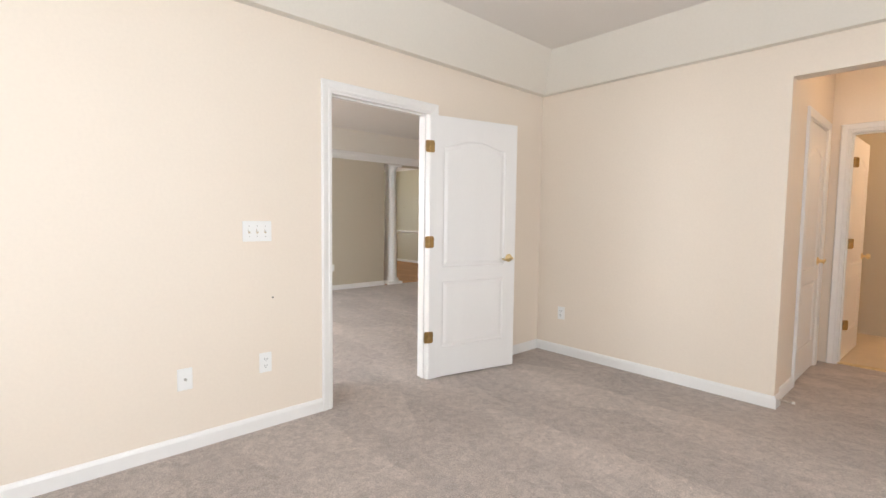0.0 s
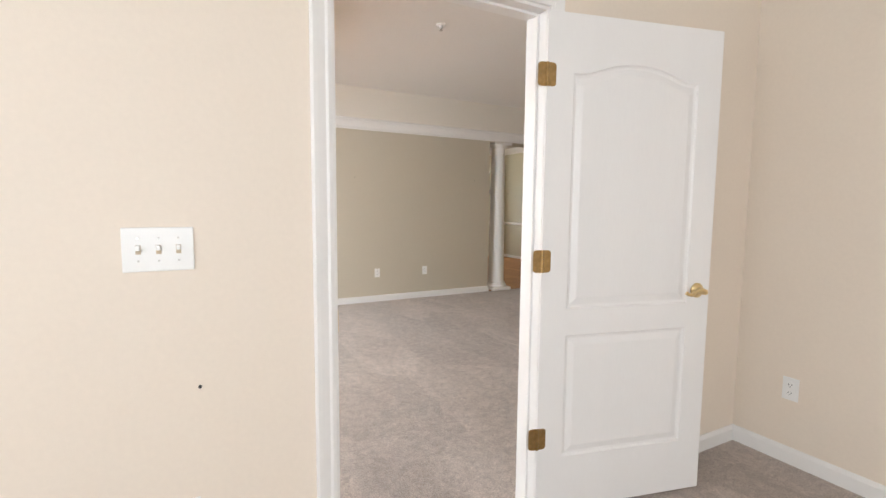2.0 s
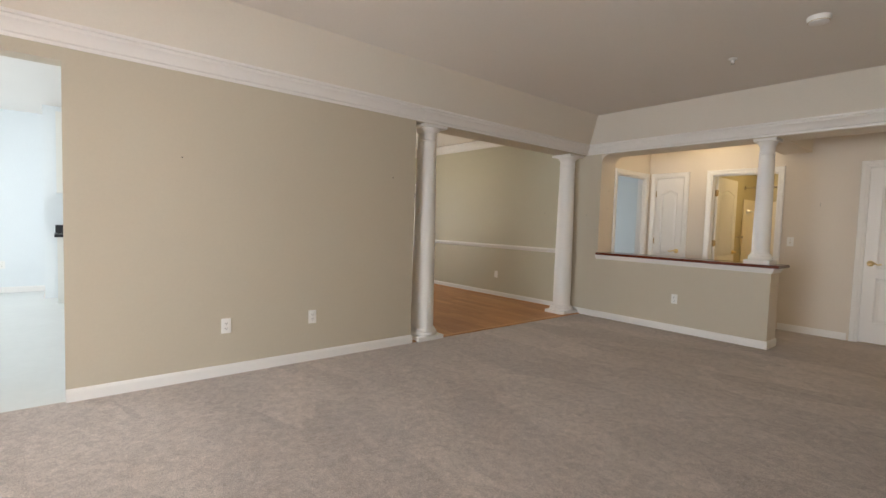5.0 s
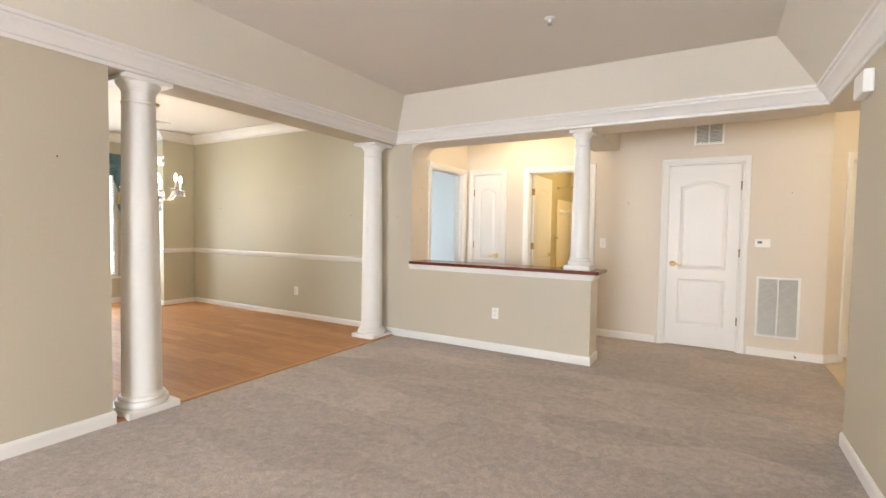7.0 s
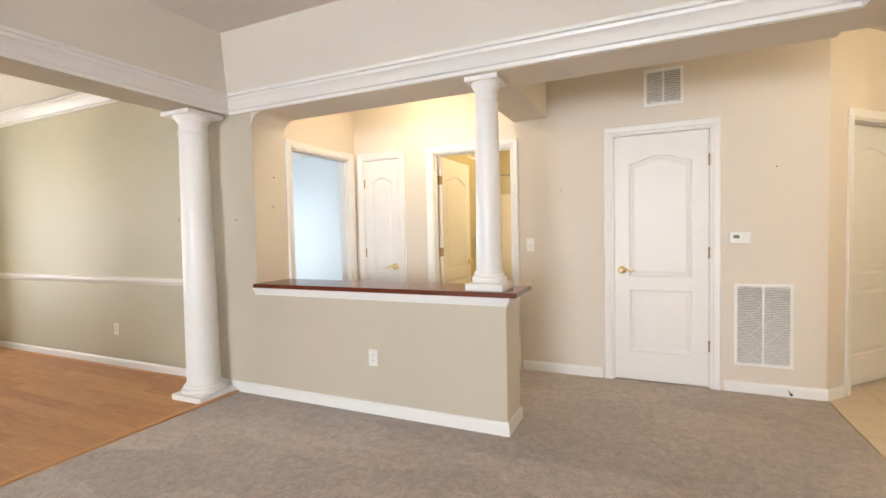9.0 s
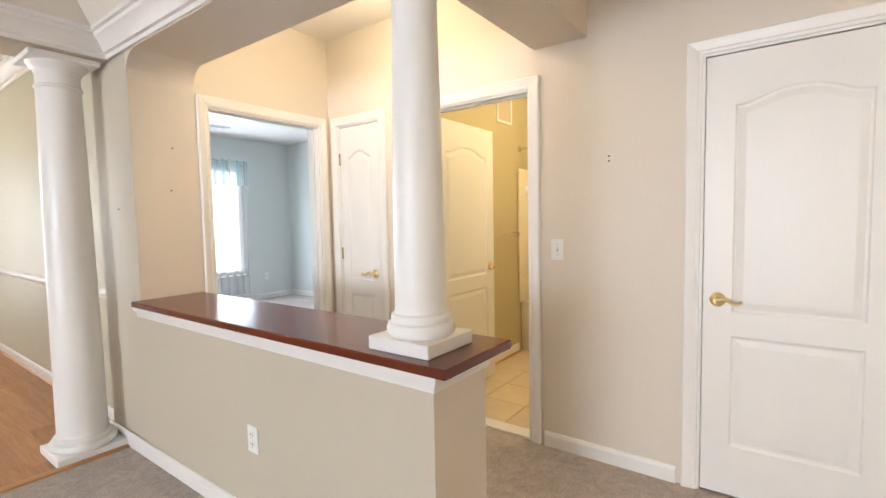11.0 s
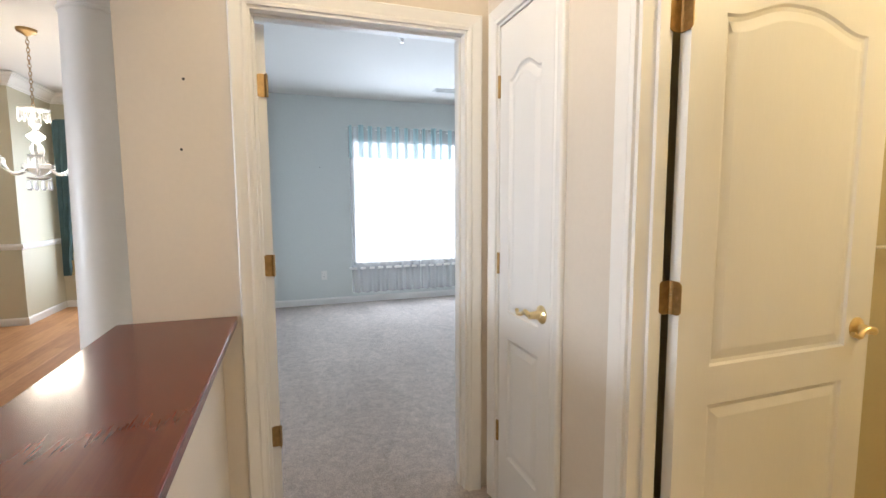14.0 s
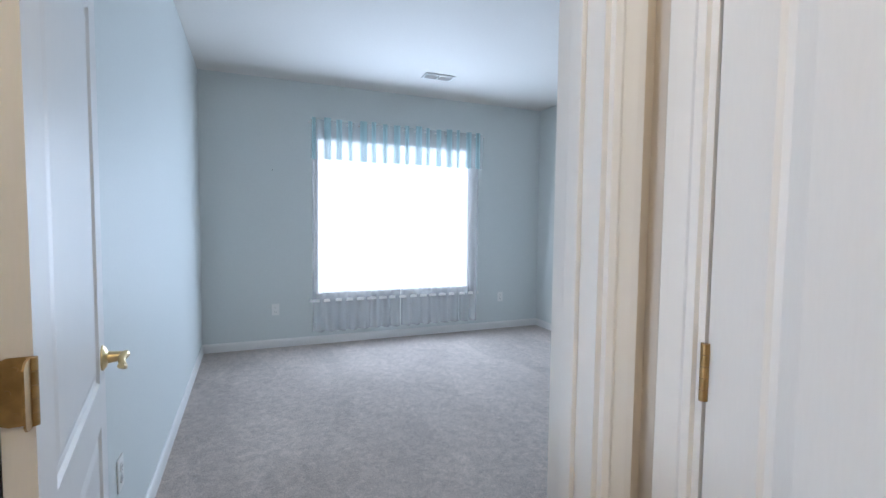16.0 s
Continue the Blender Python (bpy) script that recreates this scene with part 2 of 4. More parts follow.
BULB = glow("bulb_glow", (1.0, 0.86, 0.62), 26)
SHADE = glow("lamp_shade_glow", (1.0, 0.82, 0.55), 4)
OUTSIDE = glow("outside_haze", (1.0, 1.0, 1.0), 1.7)
SCREEN = material("lcd", (0.16, 0.19, 0.14), 0.3, vary=0.05)
ACRYLIC = material("cream_acrylic", (0.80, 0.72, 0.56), 0.3, vary=0.03, grain=20, blotch=2)
CHROME = material("chrome", (0.75, 0.75, 0.75), 0.15, metal=1.0, vary=0.03)

# ---- building blocks ----


def mesh_of(bm, name, mats, smooth=False):
    me = bpy.data.meshes.new(name)
    bm.normal_update()
    bm.to_mesh(me)
    bm.free()
    for m in mats if isinstance(mats, (list, tuple)) else [mats]:
        me.materials.append(m)
    if smooth:
        me.shade_smooth()
        me.set_sharp_from_angle(angle=radians(38))
    return me


def structure(name, bm, mats, label="", smooth=False, category=""):
    return tagged(new(name, mesh_of(bm, name, mats, smooth)), label, category or name.split("_")[0], kind="structure")


def thing(name, bm, mats, label, category, m=None, group="", smooth=True):
    ob = tagged(new(name, mesh_of(bm, name, mats, smooth)), label, category, group)
    if m is not None:
        ob.matrix_world = m
    return ob


def empty(name, label, category, m, group=""):
    ob = tagged(new(name), label, category, group)
    ob.empty_display_size = 0.1
    ob.matrix_world = m
    return ob


def part(name, bm, mats, parent, label="", m=None, smooth=True):
    """One mesh under a thing or a part, in the parent's own axes."""
    ob = new(name, mesh_of(bm, name, mats, smooth))
    ob.parent = parent
    if m is not None:
        ob.matrix_basis = m
    if label:
        ob["label"] = label
    return ob


def box(bm, x0, x1, y0, y1, z0, z1, mat=0, bevel=0.0):
    r = bmesh.ops.create_cube(bm, size=1.0)
    vs = r["verts"]
    bmesh.ops.scale(bm, vec=(x1 - x0, y1 - y0, z1 - z0), verts=vs)
    bmesh.ops.translate(bm, vec=((x0 + x1) / 2, (y0 + y1) / 2, (z0 + z1) / 2), verts=vs)
    fs = {f for v in vs for f in v.link_faces}
    for f in fs:
        f.material_index = mat
    if bevel:
        es = list({e for v in vs for e in v.link_edges})
        bmesh.ops.bevel(bm, geom=es, offset=bevel, segments=2, affect="EDGES", profile=0.5)
    return vs


def boxes(*rows, bevel=0.0):
    bm = bmesh.new()
    for r in rows:
        box(bm, *r, bevel=bevel)
    return bm


def cyl(bm, place, r, depth, axis="Z", seg=20, r2=None):
    turn = {"Z": Matrix(), "X": Matrix.Rotation(radians(90), 4, "Y"), "Y": Matrix.Rotation(radians(90), 4, "X")}[axis]
    return bmesh.ops.create_cone(bm, cap_ends=True, segments=seg, radius1=r, radius2=r if r2 is None else r2, depth=depth,
                                 matrix=Matrix.Translation(place) @ turn)["verts"]


def lathe(bm, profile, seg=32, place=(0, 0, 0)):
    """Turns (radius, height) pairs round the upright axis."""
    rings = []
    for r, z in profile:
        rings.append([bm.verts.new((place[0] + r * math.cos(2 * math.pi * i / seg), place[1] + r * math.sin(2 * math.pi * i / seg), place[2] + z)) for i in range(seg)])
    for a, b in zip(rings, rings[1:]):
        for i in range(seg):
            j = (i + 1) % seg
            bm.faces.new((a[i], a[j], b[j], b[i]))
    bm.faces.new(rings[0][::-1])
    bm.faces.new(rings[-1])
    return bm


def sweep(bm, path, profile, to3=lambda u, v, h: (u, v, h), closed=False):
    """Runs a profile of (offset to the left of the path, height) along a flat path, with mitred corners."""
    n, rings = len(path), []
    for i, p in enumerate(path):
        p = Vector(p)
        a = Vector(path[i - 1]) if i or closed else None
        b = Vector(path[(i + 1) % n]) if i < n - 1 or closed else None
        d1 = (p - a).normalized() if a is not None else (b - p).normalized()
        d2 = (b - p).normalized() if b is not None else d1
        n1, n2 = Vector((-d1.y, d1.x)), Vector((-d2.y, d2.x))
        mit = (n1 + n2) / max(0.2, 1 + n1.dot(n2))
        rings.append([bm.verts.new(to3(p.x + mit.x * o, p.y + mit.y * o, h)) for o, h in profile])
    k = len(profile)
    for i in range(n if closed else n - 1):
        a, b = rings[i], rings[(i + 1) % n]
        for j in range(k):
            bm.faces.new((a[j], a[(j + 1) % k], b[(j + 1) % k], b[j]))
    if not closed:
        bm.faces.new(rings[0])
        bm.faces.new(rings[-1][::-1])
    bmesh.ops.recalc_face_normals(bm, faces=bm.faces[:])
    return bm


def tube(bm, points, r, seg=8):
    """A round bar along a 3D line."""
    rings = []
    for i, p in enumerate(points):
        p = Vector(p)
        d = (Vector(points[min(i + 1, len(points) - 1)]) - Vector(points[max(i - 1, 0)])).normalized()
        u = d.cross(Vector((0, 0, 1)) if abs(d.z) < 0.9 else Vector((1, 0, 0))).normalized()
        v = d.cross(u)
        rr = r[i] if isinstance(r, (list, tuple)) else r
        rings.append([bm.verts.new(p + rr * (math.cos(2 * math.pi * k / seg) * u + math.sin(2 * math.pi * k / seg) * v)) for k in range(seg)])
    for a, b in zip(rings, rings[1:]):
        for k in range(seg):
            bm.faces.new((a[k], a[(k + 1) % seg], b[(k + 1) % seg], b[k]))
    bm.faces.new(rings[0][::-1])
    bm.faces.new(rings[-1])
    bmesh.ops.recalc_face_normals(bm, faces=bm.faces[:])
    return bm


TOP = 2.74


def wall(name, x0, x1, y0, y1, holes, plus, minus, label, z0=0.0, z1=TOP):
    """A wall with openings (from, to, bottom, top) along its longer side; plus and minus are the paints of its two faces."""
    bm = bmesh.new()
    along_x = (x1 - x0) > (y1 - y0)
    lo, hi = (x0, x1) if along_x else (y0, y1)

    def piece(a, b, c, d):
        if b - a > 1e-4 and d - c > 1e-4:
            box(bm, *((a, b, y0, y1) if along_x else (x0, x1, a, b)), c, d)

    at = lo
    for a, b, c, d in sorted(holes):
        piece(at, a, z0, z1)
        piece(a, b, z0, c)
        piece(a, b, d, z1)
        at = b
    piece(at, hi, z0, z1)
    bmesh.ops.remove_doubles(bm, verts=bm.verts[:], dist=1e-5)
    bm.normal_update()
    for f in bm.faces:
        s = f.normal.y if along_x else f.normal.x
        f.material_index = 1 if s < -0.5 else 0
    return structure(name, bm, [plus, minus], label, category="wall")


BASE = [(0, 0), (0.014, 0), (0.014, 0.065), (0.009, 0.08), (0.005, 0.085), (0, 0.085)]
CROWN = [(0, 0), (0.012, 0), (0.016, 0.02), (0.03, 0.026), (0.04, 0.045), (0.06, 0.072), (0.085, 0.088), (0.09, 0.105), (0.105, 0.11), (0.105, 0.13), (0, 0.13)]


def baseboard(*paths):
    for path in paths:
        structure("baseboard", sweep(bmesh.new(), path, BASE), WHITE, "white painted wooden baseboard along the wall", category="baseboard")


def crown(z, path, closed=False, depth=1.0):
    bm = sweep(bmesh.new(), path, [(o * depth, h + z) for o, h in CROWN], closed=closed)
    return structure("crown_trim", bm, WHITE, "white painted stepped crown moulding under the ceiling", smooth=True, category="moulding")


CASING = [(0, 0), (0, 0.012), (-0.012, 0.015), (-0.02, 0.012), (-0.045, 0.018), (-0.058, 0.02), (-0.064, 0.014), (-0.064, 0)]


def door_frame(name, x, y, turn, w, h, depth, label, back=True):
    """Jambs, stops and casings of one door opening. Own axes: x along the wall, y into it, front face at y = 0."""
    m = pose(x, y, 0, 0, 0, turn)
    ob = tagged(new(name, mesh_of(boxes((-0.02, 0, -0.002, depth + 0.002, 0, h + 0.02), (w, w + 0.02, -0.002, depth + 0.002, 0, h + 0.02), (0, w, -0.002, depth + 0.002, h, h + 0.02)), name, WHITE)), label, "door frame", kind="structure")
    ob.matrix_world = m
    path = [(-0.012, 0), (-0.012, h + 0.012), (w + 0.012, h + 0.012), (w + 0.012, 0)]
    bm = sweep(bmesh.new(), path, [(-o, q) for o, q in CASING], lambda u, v, q: (u, -q - 0.001, v))
    part("casing", bm, WHITE, ob, smooth=False)
    if back:
        bm = sweep(bmesh.new(), path, [(-o, q) for o, q in CASING], lambda u, v, q: (u, depth + q + 0.001, v))
        part("casing", bm, WHITE, ob, smooth=False)
    s0 = 0.042
    part("door_stop", boxes((0, 0.011, s0, s0 + 0.032, 0, h), (w - 0.011, w, s0, s0 + 0.032, 0, h), (0.011, w - 0.011, s0, s0 + 0.032, h - 0.011, h), bevel=0.002), WHITE, ob, smooth=False)
    return ob


def panel_outline(x0, x1, z0, z1, rise):
    """A panel's edge, counter-clockwise; rise: height of the eyebrow arch on its top."""
    pts = [(x0, z0), (x1, z0), (x1, z1)]
    if rise:
        n = 26
        for i in range(1, n):
            t = i / n
            u = abs(2 * t - 1)
            lift = 0.5 + 0.5 * math.cos(math.pi * min(1, u / 0.92) ** 1.35)
            pts.append((x1 + (x0 - x1) * t, z1 + rise * lift))
    pts.append((x0, z1))
    return pts


def inset(pts, d):
    out, n = [], len(pts)
    for i in range(n):
        p, a, b = Vector(pts[i]), Vector(pts[i - 1]), Vector(pts[(i + 1) % n])
        d1, d2 = (p - a).normalized(), (b - p).normalized()
        n1, n2 = Vector((-d1.y, d1.x)), Vector((-d2.y, d2.x))
        q = p + (n1 + n2) / max(0.3, 1 + n1.dot(n2)) * d
        out.append((q.x, q.y))
    return out


def leaf_mesh(w, h, t=0.035):
    """A moulded two-panel door leaf, panelled on both faces: x 0 to w, y 0 to t, z 0 to h."""
    bm = bmesh.new()
    e = min(0.115, w * 0.2)
    rise = 0.052 if w > 0.5 else 0.045
    panels = [panel_outline(e, w - e, 0.235, 0.755, 0), panel_outline(e, w - e, 0.865, h - 0.225, rise)]
    for side in (0, 1):
        y = 0 if side == 0 else t
        s = 1 if side == 0 else -1

        def ring(pts, depth):
            return [bm.verts.new((u, y + s * depth, v)) for u, v in pts]

        outer = ring([(0, 0), (w, 0), (w, h), (0, h)], 0)
        loops = [outer] + [ring(p, 0) for p in panels]
        edges = [bm.edges.new((lp[i], lp[(i + 1) % len(lp)])) for lp in loops for i in range(len(lp))]
        bmesh.ops.triangle_fill(bm, use_beauty=True, use_dissolve=False, edges=edges, normal=(0, -s, 0))
        for lp, p in zip(loops[1:], panels):
            last = lp
            for d, depth in ((0.006, 0.007), (0.016, 0.009), (0.040, 0.003), (0.044, 0.0022)):
                nxt = ring(inset(p, d), depth)
                for i in range(len(p)):
                    j = (i + 1) % len(p)
                    bm.faces.new((last[i], last[j], nxt[j], nxt[i]))
                last = nxt
            bm.faces.new(last)
        if side == 0:
            front = outer
    for i in range(4):
        j = (i + 1) % 4
        bm.faces.new((front[i], front[j], outer[j], outer[i]))
    bmesh.ops.recalc_face_normals(bm, faces=bm.faces[:])
    return bm


def lever(parent, x, z, face, points_to, t=0.035, label="polished brass lever handle"):
    """A lever on its round rose; face 0 is the front of the leaf, 1 its back; points_to +1 or -1 along x."""
    s = -1 if face == 0 else 1
    y = 0 if face == 0 else t
    bm = bmesh.new()
    lathe(bm, [(0.033, 0), (0.033, 0.004), (0.026, 0.010), (0.016, 0.014), (0.013, 0.04), (0.012, 0.052)], 24)
    bmesh.ops.rotate(bm, verts=bm.verts[:], matrix=Matrix.Rotation(radians(90 if s < 0 else -90), 3, "X"))
    rose = part("door_handle", bm, BRASS, parent, label, pose(x, y, z))
    pts = [(0, s * 0.048, 0)] + [(points_to * 0.098 * i / 10, s * (0.05 + 0.004 * math.sin(i)), 0.010 * math.sin(i / 10 * 2 * math.pi)) for i in range(1, 11)]
    rr = [0.011] + [0.010 - 0.0035 * i / 10 for i in range(1, 10)] + [0.008]
    part("lever", tube(bmesh.new(), pts, rr, 10), BRASS, rose)
    return rose


def knob(parent, x, z, face, t=0.035):
    s = -1 if face == 0 else 1
    bm = bmesh.new()
    lathe(bm, [(0.032, 0), (0.032, 0.004), (0.022, 0.009), (0.011, 0.014), (0.011, 0.03), (0.024, 0.038), (0.028, 0.05), (0.024, 0.062), (0.012, 0.067)], 24)
    bmesh.ops.rotate(bm, verts=bm.verts[:], matrix=Matrix.Rotation(radians(90 if s < 0 else -90), 3, "X"))
    return part("door_handle", bm, BRASS, parent, "polished brass knob", pose(x, 0 if face == 0 else t, z))


def hinge(parent, m, spread=True, fold=0.0):
    """A butt hinge; spread: its two plates show, the second turned by fold degrees about the barrel; else the barrel alone shows."""
    bm = bmesh.new()
    for k in range(5):
        cyl(bm, (0, -0.004, -0.036 + 0.018 * k), 0.0065, 0.0172, "Z", 12)
    hp = part("hinge", bm, OLDBRASS, parent, "aged brass butt hinge" if spread else "", m)
    if spread:
        for s in (-1, 1):
            b2 = bmesh.new()
            pts = [(0, -0.045), (0.026, -0.045), (0.033, -0.042), (0.038, -0.036), (0.038, 0.036), (0.033, 0.042), (0.026, 0.045), (0, 0.045)]
            f = b2.faces.new([b2.verts.new((s * u, 0, v)) for u, v in pts])
            r = bmesh.ops.extrude_face_region(b2, geom=[f])
            bmesh.ops.translate(b2, vec=(0, -0.0025, 0), verts=[v for v in r["geom"] if isinstance(v, bmesh.types.BMVert)])
            bmesh.ops.recalc_face_normals(b2, faces=b2.faces[:])
            for u, v in ((0.018, 0.03), (0.026, 0.0), (0.018, -0.03)):
                cyl(b2, (s * u, -0.003, v), 0.004, 0.002, "Y", 10)
            part("plate", b2, OLDBRASS, hp, m=pose(0, 0, 0, 0, 0, fold if s > 0 else 0))
    return hp


def door(name, m, w, h, label, handles, hinges=()):
    ob = thing(name, leaf_mesh(w, h), DOORW, label, "door", m, smooth=False)
    for kind, x, z, face, to in handles:
        if kind == "lever":
            lever(ob, x, z, face, to)
        else:
            knob(ob, x, z, face)
    for hm, spread in hinges:
        hinge(ob, hm, spread)
    return ob


HZ = (0.335, 1.075, 1.80)

# ---- floors and ground ----
for nm, row in (("floor_living", (-4.46, 0, -0.98, 5.90, -0.1, 0)), ("floor_bedroom", (0, 5.0, -4.1, 3.13, -0.1, 0)), ("floor_hall", (-4.33, -0.17, 5.90, 7.16, -0.1, 0)), ("floor_blue_bedroom", (-8.7, -4.33, 6.0, 10.0, -0.1, 0))):
    structure(nm, boxes(row), CARPET, "taupe cut-pile carpet with vacuum marks", category="carpet floor")
structure("floor_dining", boxes((-9.7, -4.465, 1.5, 5.95, -0.1, -0.016)), GROUT, "bed under the oak planks", category="floor")
structure("floor_sunroom", boxes((-4.9, 0, -4.1, -0.985, -0.1, -0.016)), GROUT, "bed under the oak planks of the sun room", category="floor")
structure("floor_bath", boxes((-3.6, -0.9, 7.16, 10.0, -0.1, -0.012)), GROUT, "grout bed of the bathroom floor", category="floor")
structure("floor_foyer", boxes((-0.17, 3.0, 5.0, 9.5, -0.1, -0.012)), GROUT, "grout bed of the foyer floor", category="floor")
structure("floor_kitchen", boxes((-10.3, -4.46, -3.6, 1.5, -0.1, -0.001)), VINYL, "pale glossy vinyl kitchen floor", category="floor")
structure("floor_ensuite", boxes((1.9, 5.0, 3.13, 6.0, -0.1, 0.002)), TILE, "tan vinyl floor of the bathroom off the bedroom", category="floor")
structure("ground", boxes((-80, 80, -80, 80, -0.3, -0.15)), material("lawn", (0.07, 0.10, 0.04), 0.9, vary=0.3, grain=3, blotch=0.2), "mown lawn round the house", category="ground")

# ---- walls ----
wall("wall_bedroom_west", -0.12, 0, -4.1, 1.54, [(-0.84, 0.02, 0, 2.06)], PEACH, OLIVE, "peach painted wall with the bedroom doorway")
wall("wall_bedroom_north", 0, 1.95, 1.42, 1.54, [], PEACH, PEACH, "peach painted plaster wall")
wall("wall_bedroom_header", 1.95, 5.0, 1.42, 1.54, [(1.95, 4.2, 0, 2.2)], PEACH, PEACH, "peach painted header over the alcove", z0=0)
wall("wall_alcove_west", 1.81, 1.93, 1.54, 3.05, [(2.06, 2.84, 0, 2.06)], PEACH, CREAM, "peach painted alcove wall with a closet door")
wall("wall_alcove_north", 1.83, 5.0, 3.05, 3.17, [(2.05, 2.90, 0, 2.06)], PEACH, PEACH, "peach painted alcove wall with a bathroom door")
wall("wall_ensuite_north", 1.83, 5.0, 5.0, 5.12, [], PEACH, PEACH, "pinkish bathroom wall")
wall("wall_ensuite_west", 1.75, 1.83, 1.54, 5.12, [], BATHP, PEACH, "tan bathroom side wall")
wall("wall_bedroom_east", 4.6, 4.72, -4.1, 5.12, [(-2.7, -0.5, 0.7, 2.2)], PEACH, PEACH, "peach painted wall with a wide window")
wall("wall_bedroom_south", 0, 4.72, -4.22, -4.1, [(0.8, 3.0, 0.7, 2.2)], PEACH, PEACH, "peach painted wall with a wide window")
wall("wall_living_east", -0.43, -0.31, 1.6, 4.88, [], OLIVE, OLIVE, "sage painted living room wall")
wall("wall_living_return", -0.31, 0.02, 1.54, 1.66, [], OLIVE, OLIVE, "sage painted return of the living room wall")
wall("wall_foyer_return", -0.31, 3.0, 4.76, 4.88, [], CREAM, OLIVE, "cream painted foyer wall")
wall("wall_living_west", -4.60, -4.44, -1.25, 2.71, [(-0.90, -0.05, 0, 2.185)], OLIVE, KITP, "olive painted living room wall with the kitchen opening")
wall("wall_dining_header", -4.74, -4.44, 2.71, 5.735, [], OLIVE, GREEN, "olive painted beam on the columns to the dining room", z0=2.262)
wall("wall_dining_north", -8.75, -4.74, 5.81, 5.93, [], GREEN, GREEN, "sage painted dining room wall above and below a chair rail")
wall("wall_dining_west_a", -8.75, -8.60, 5.30, 5.80, [], GREEN, GREEN, "sage painted dining room wall")
wall("wall_dining_west_b", -8.75, -8.60, 1.5, 3.50, [], GREEN, GREEN, "sage painted dining room wall")
wall("wall_bay_north", -9.67, -8.75, 5.30, 5.42, [], GREEN, GREEN, "sage painted side of the window bay")
wall("wall_bay_south", -9.67, -8.75, 3.38, 3.50, [], GREEN, GREEN, "sage painted side of the window bay")
wall("wall_bay_west", -9.67, -9.55, 3.50, 5.30, [(3.72, 5.10, 0.43, 2.22)], GREEN, GREEN, "sage painted bay wall with the dining room window")
wall("wall_dining_south", -8.75, -4.60, 1.5, 1.62, [], GREEN, KITP, "sage painted dining room wall")
wall("wall_half_living", -4.21, -2.14, 5.735, 6.03, [], CREAM, OLIVE, "half-height painted wall under the mahogany ledge", z1=0.845)
wall("wall_stub", -4.74, -4.21, 5.745, 6.03, [], CREAM, OLIVE, "olive painted wall end beside the half wall")
wall("wall_pass_header", -4.21, -0.43, 5.735, 6.10, [], CREAM, OLIVE, "olive painted beam over the half wall", z0=2.262)
wall("wall_cross_header", -2.46, -2.16, 6.10, 7.13, [], CREAM, CREAM, "cream painted beam across the hall", z0=2.262)
wall("wall_foyer_header", -0.43, -0.12, 4.88, 6.03, [], CREAM, OLIVE, "olive painted beam over the foyer opening", z0=2.262)
wall("wall_hall_west", -4.33, -4.21, 6.03, 7.13, [(6.16, 7.04, 0, 2.06)], CREAM, BLUE, "cream painted hall wall with the blue bedroom doorway")
wall("wall_hall_north", -4.33, -0.17, 7.13, 7.22, [(-4.11, -3.655, 0, 2.06), (-3.30, -2.48, 0, 2.06), (-1.63, -0.89, 0, 2.06)], BATHP, CREAM, "cream painted hall wall with three doorways")
wall("wall_sunroom_header", -4.44, -0.12, -1.25, -0.95, [(-4.40, -0.5, 0, 2.262)], OLIVE, CREAM, "olive painted beam on the sun room columns")
wall("wall_sunroom_south", -4.9, 0, -4.22, -4.1, [(-4.2, -0.6, 0.35, 2.35)], CREAM, CREAM, "cream painted sun room wall with wide windows")
wall("wall_sunroom_west", -4.9, -4.78, -4.1, -1.18, [], CREAM, CREAM, "cream painted sun room wall")
wall("wall_blue_south", -8.7, -4.33, 5.94, 6.05, [], BLUE, GREEN, "pale blue bedroom wall")
wall("wall_blue_west", -8.68, -8.56, 5.96, 10.0, [(7.10, 8.96, 0.48, 2.2)], BLUE, BLUE, "pale blue bedroom wall with a curtained window")
wall("wall_blue_north", -8.72, -3.5, 9.86, 9.98, [], BLUE, BLUE, "pale blue bedroom wall")
wall("wall_blue_east", -4.33, -4.21, 7.22, 9.98, [], BATHP, BLUE, "pale blue bedroom wall")
wall("wall_bath_west", -3.60, -3.40, 7.22, 10.0, [], BATHP, CREAM, "olive gold bathroom wall")
wall("wall_bath_north", -3.40, -0.6, 9.6, 9.72, [], BATHP, BATHP, "olive gold bathroom wall")
wall("wall_bath_east", -1.75, -1.70, 7.22, 9.6, [], BATHP, BATHP, "olive gold bathroom wall")
wall("wall_closet_back", -4.21, -3.60, 7.75, 7.87, [], CREAM, CREAM, "plain closet back wall")
wall("wall_kitchen_south", -10.3, -4.9, -3.62, -3.5, [(-9.0, -6.2, 0.7, 2.3)], KITP, KITP, "pale blue kitchen wall with a window")
wall("wall_kitchen_west", -10.22, -10.1, -3.5, -0.22, [], KITP, KITP, "pale blue kitchen wall")
wall("wall_kitchen_jog", -10.1, -9.25, -0.22, -0.10, [], KITP, KITP, "pale blue kitchen wall corner")
wall("wall_kitchen_back", -9.37, -9.25, -0.10, 1.5, [], KITP, KITP, "pale blue kitchen wall behind the cabinets")
wall("wall_foyer_east", 3.0, 3.12, 4.76, 9.5, [], CREAM, CREAM, "cream painted foyer wall")
wall("wall_foyer_north", 0.9, 3.12, 9.5, 9.62, [], CREAM, CREAM, "cream painted foyer wall")

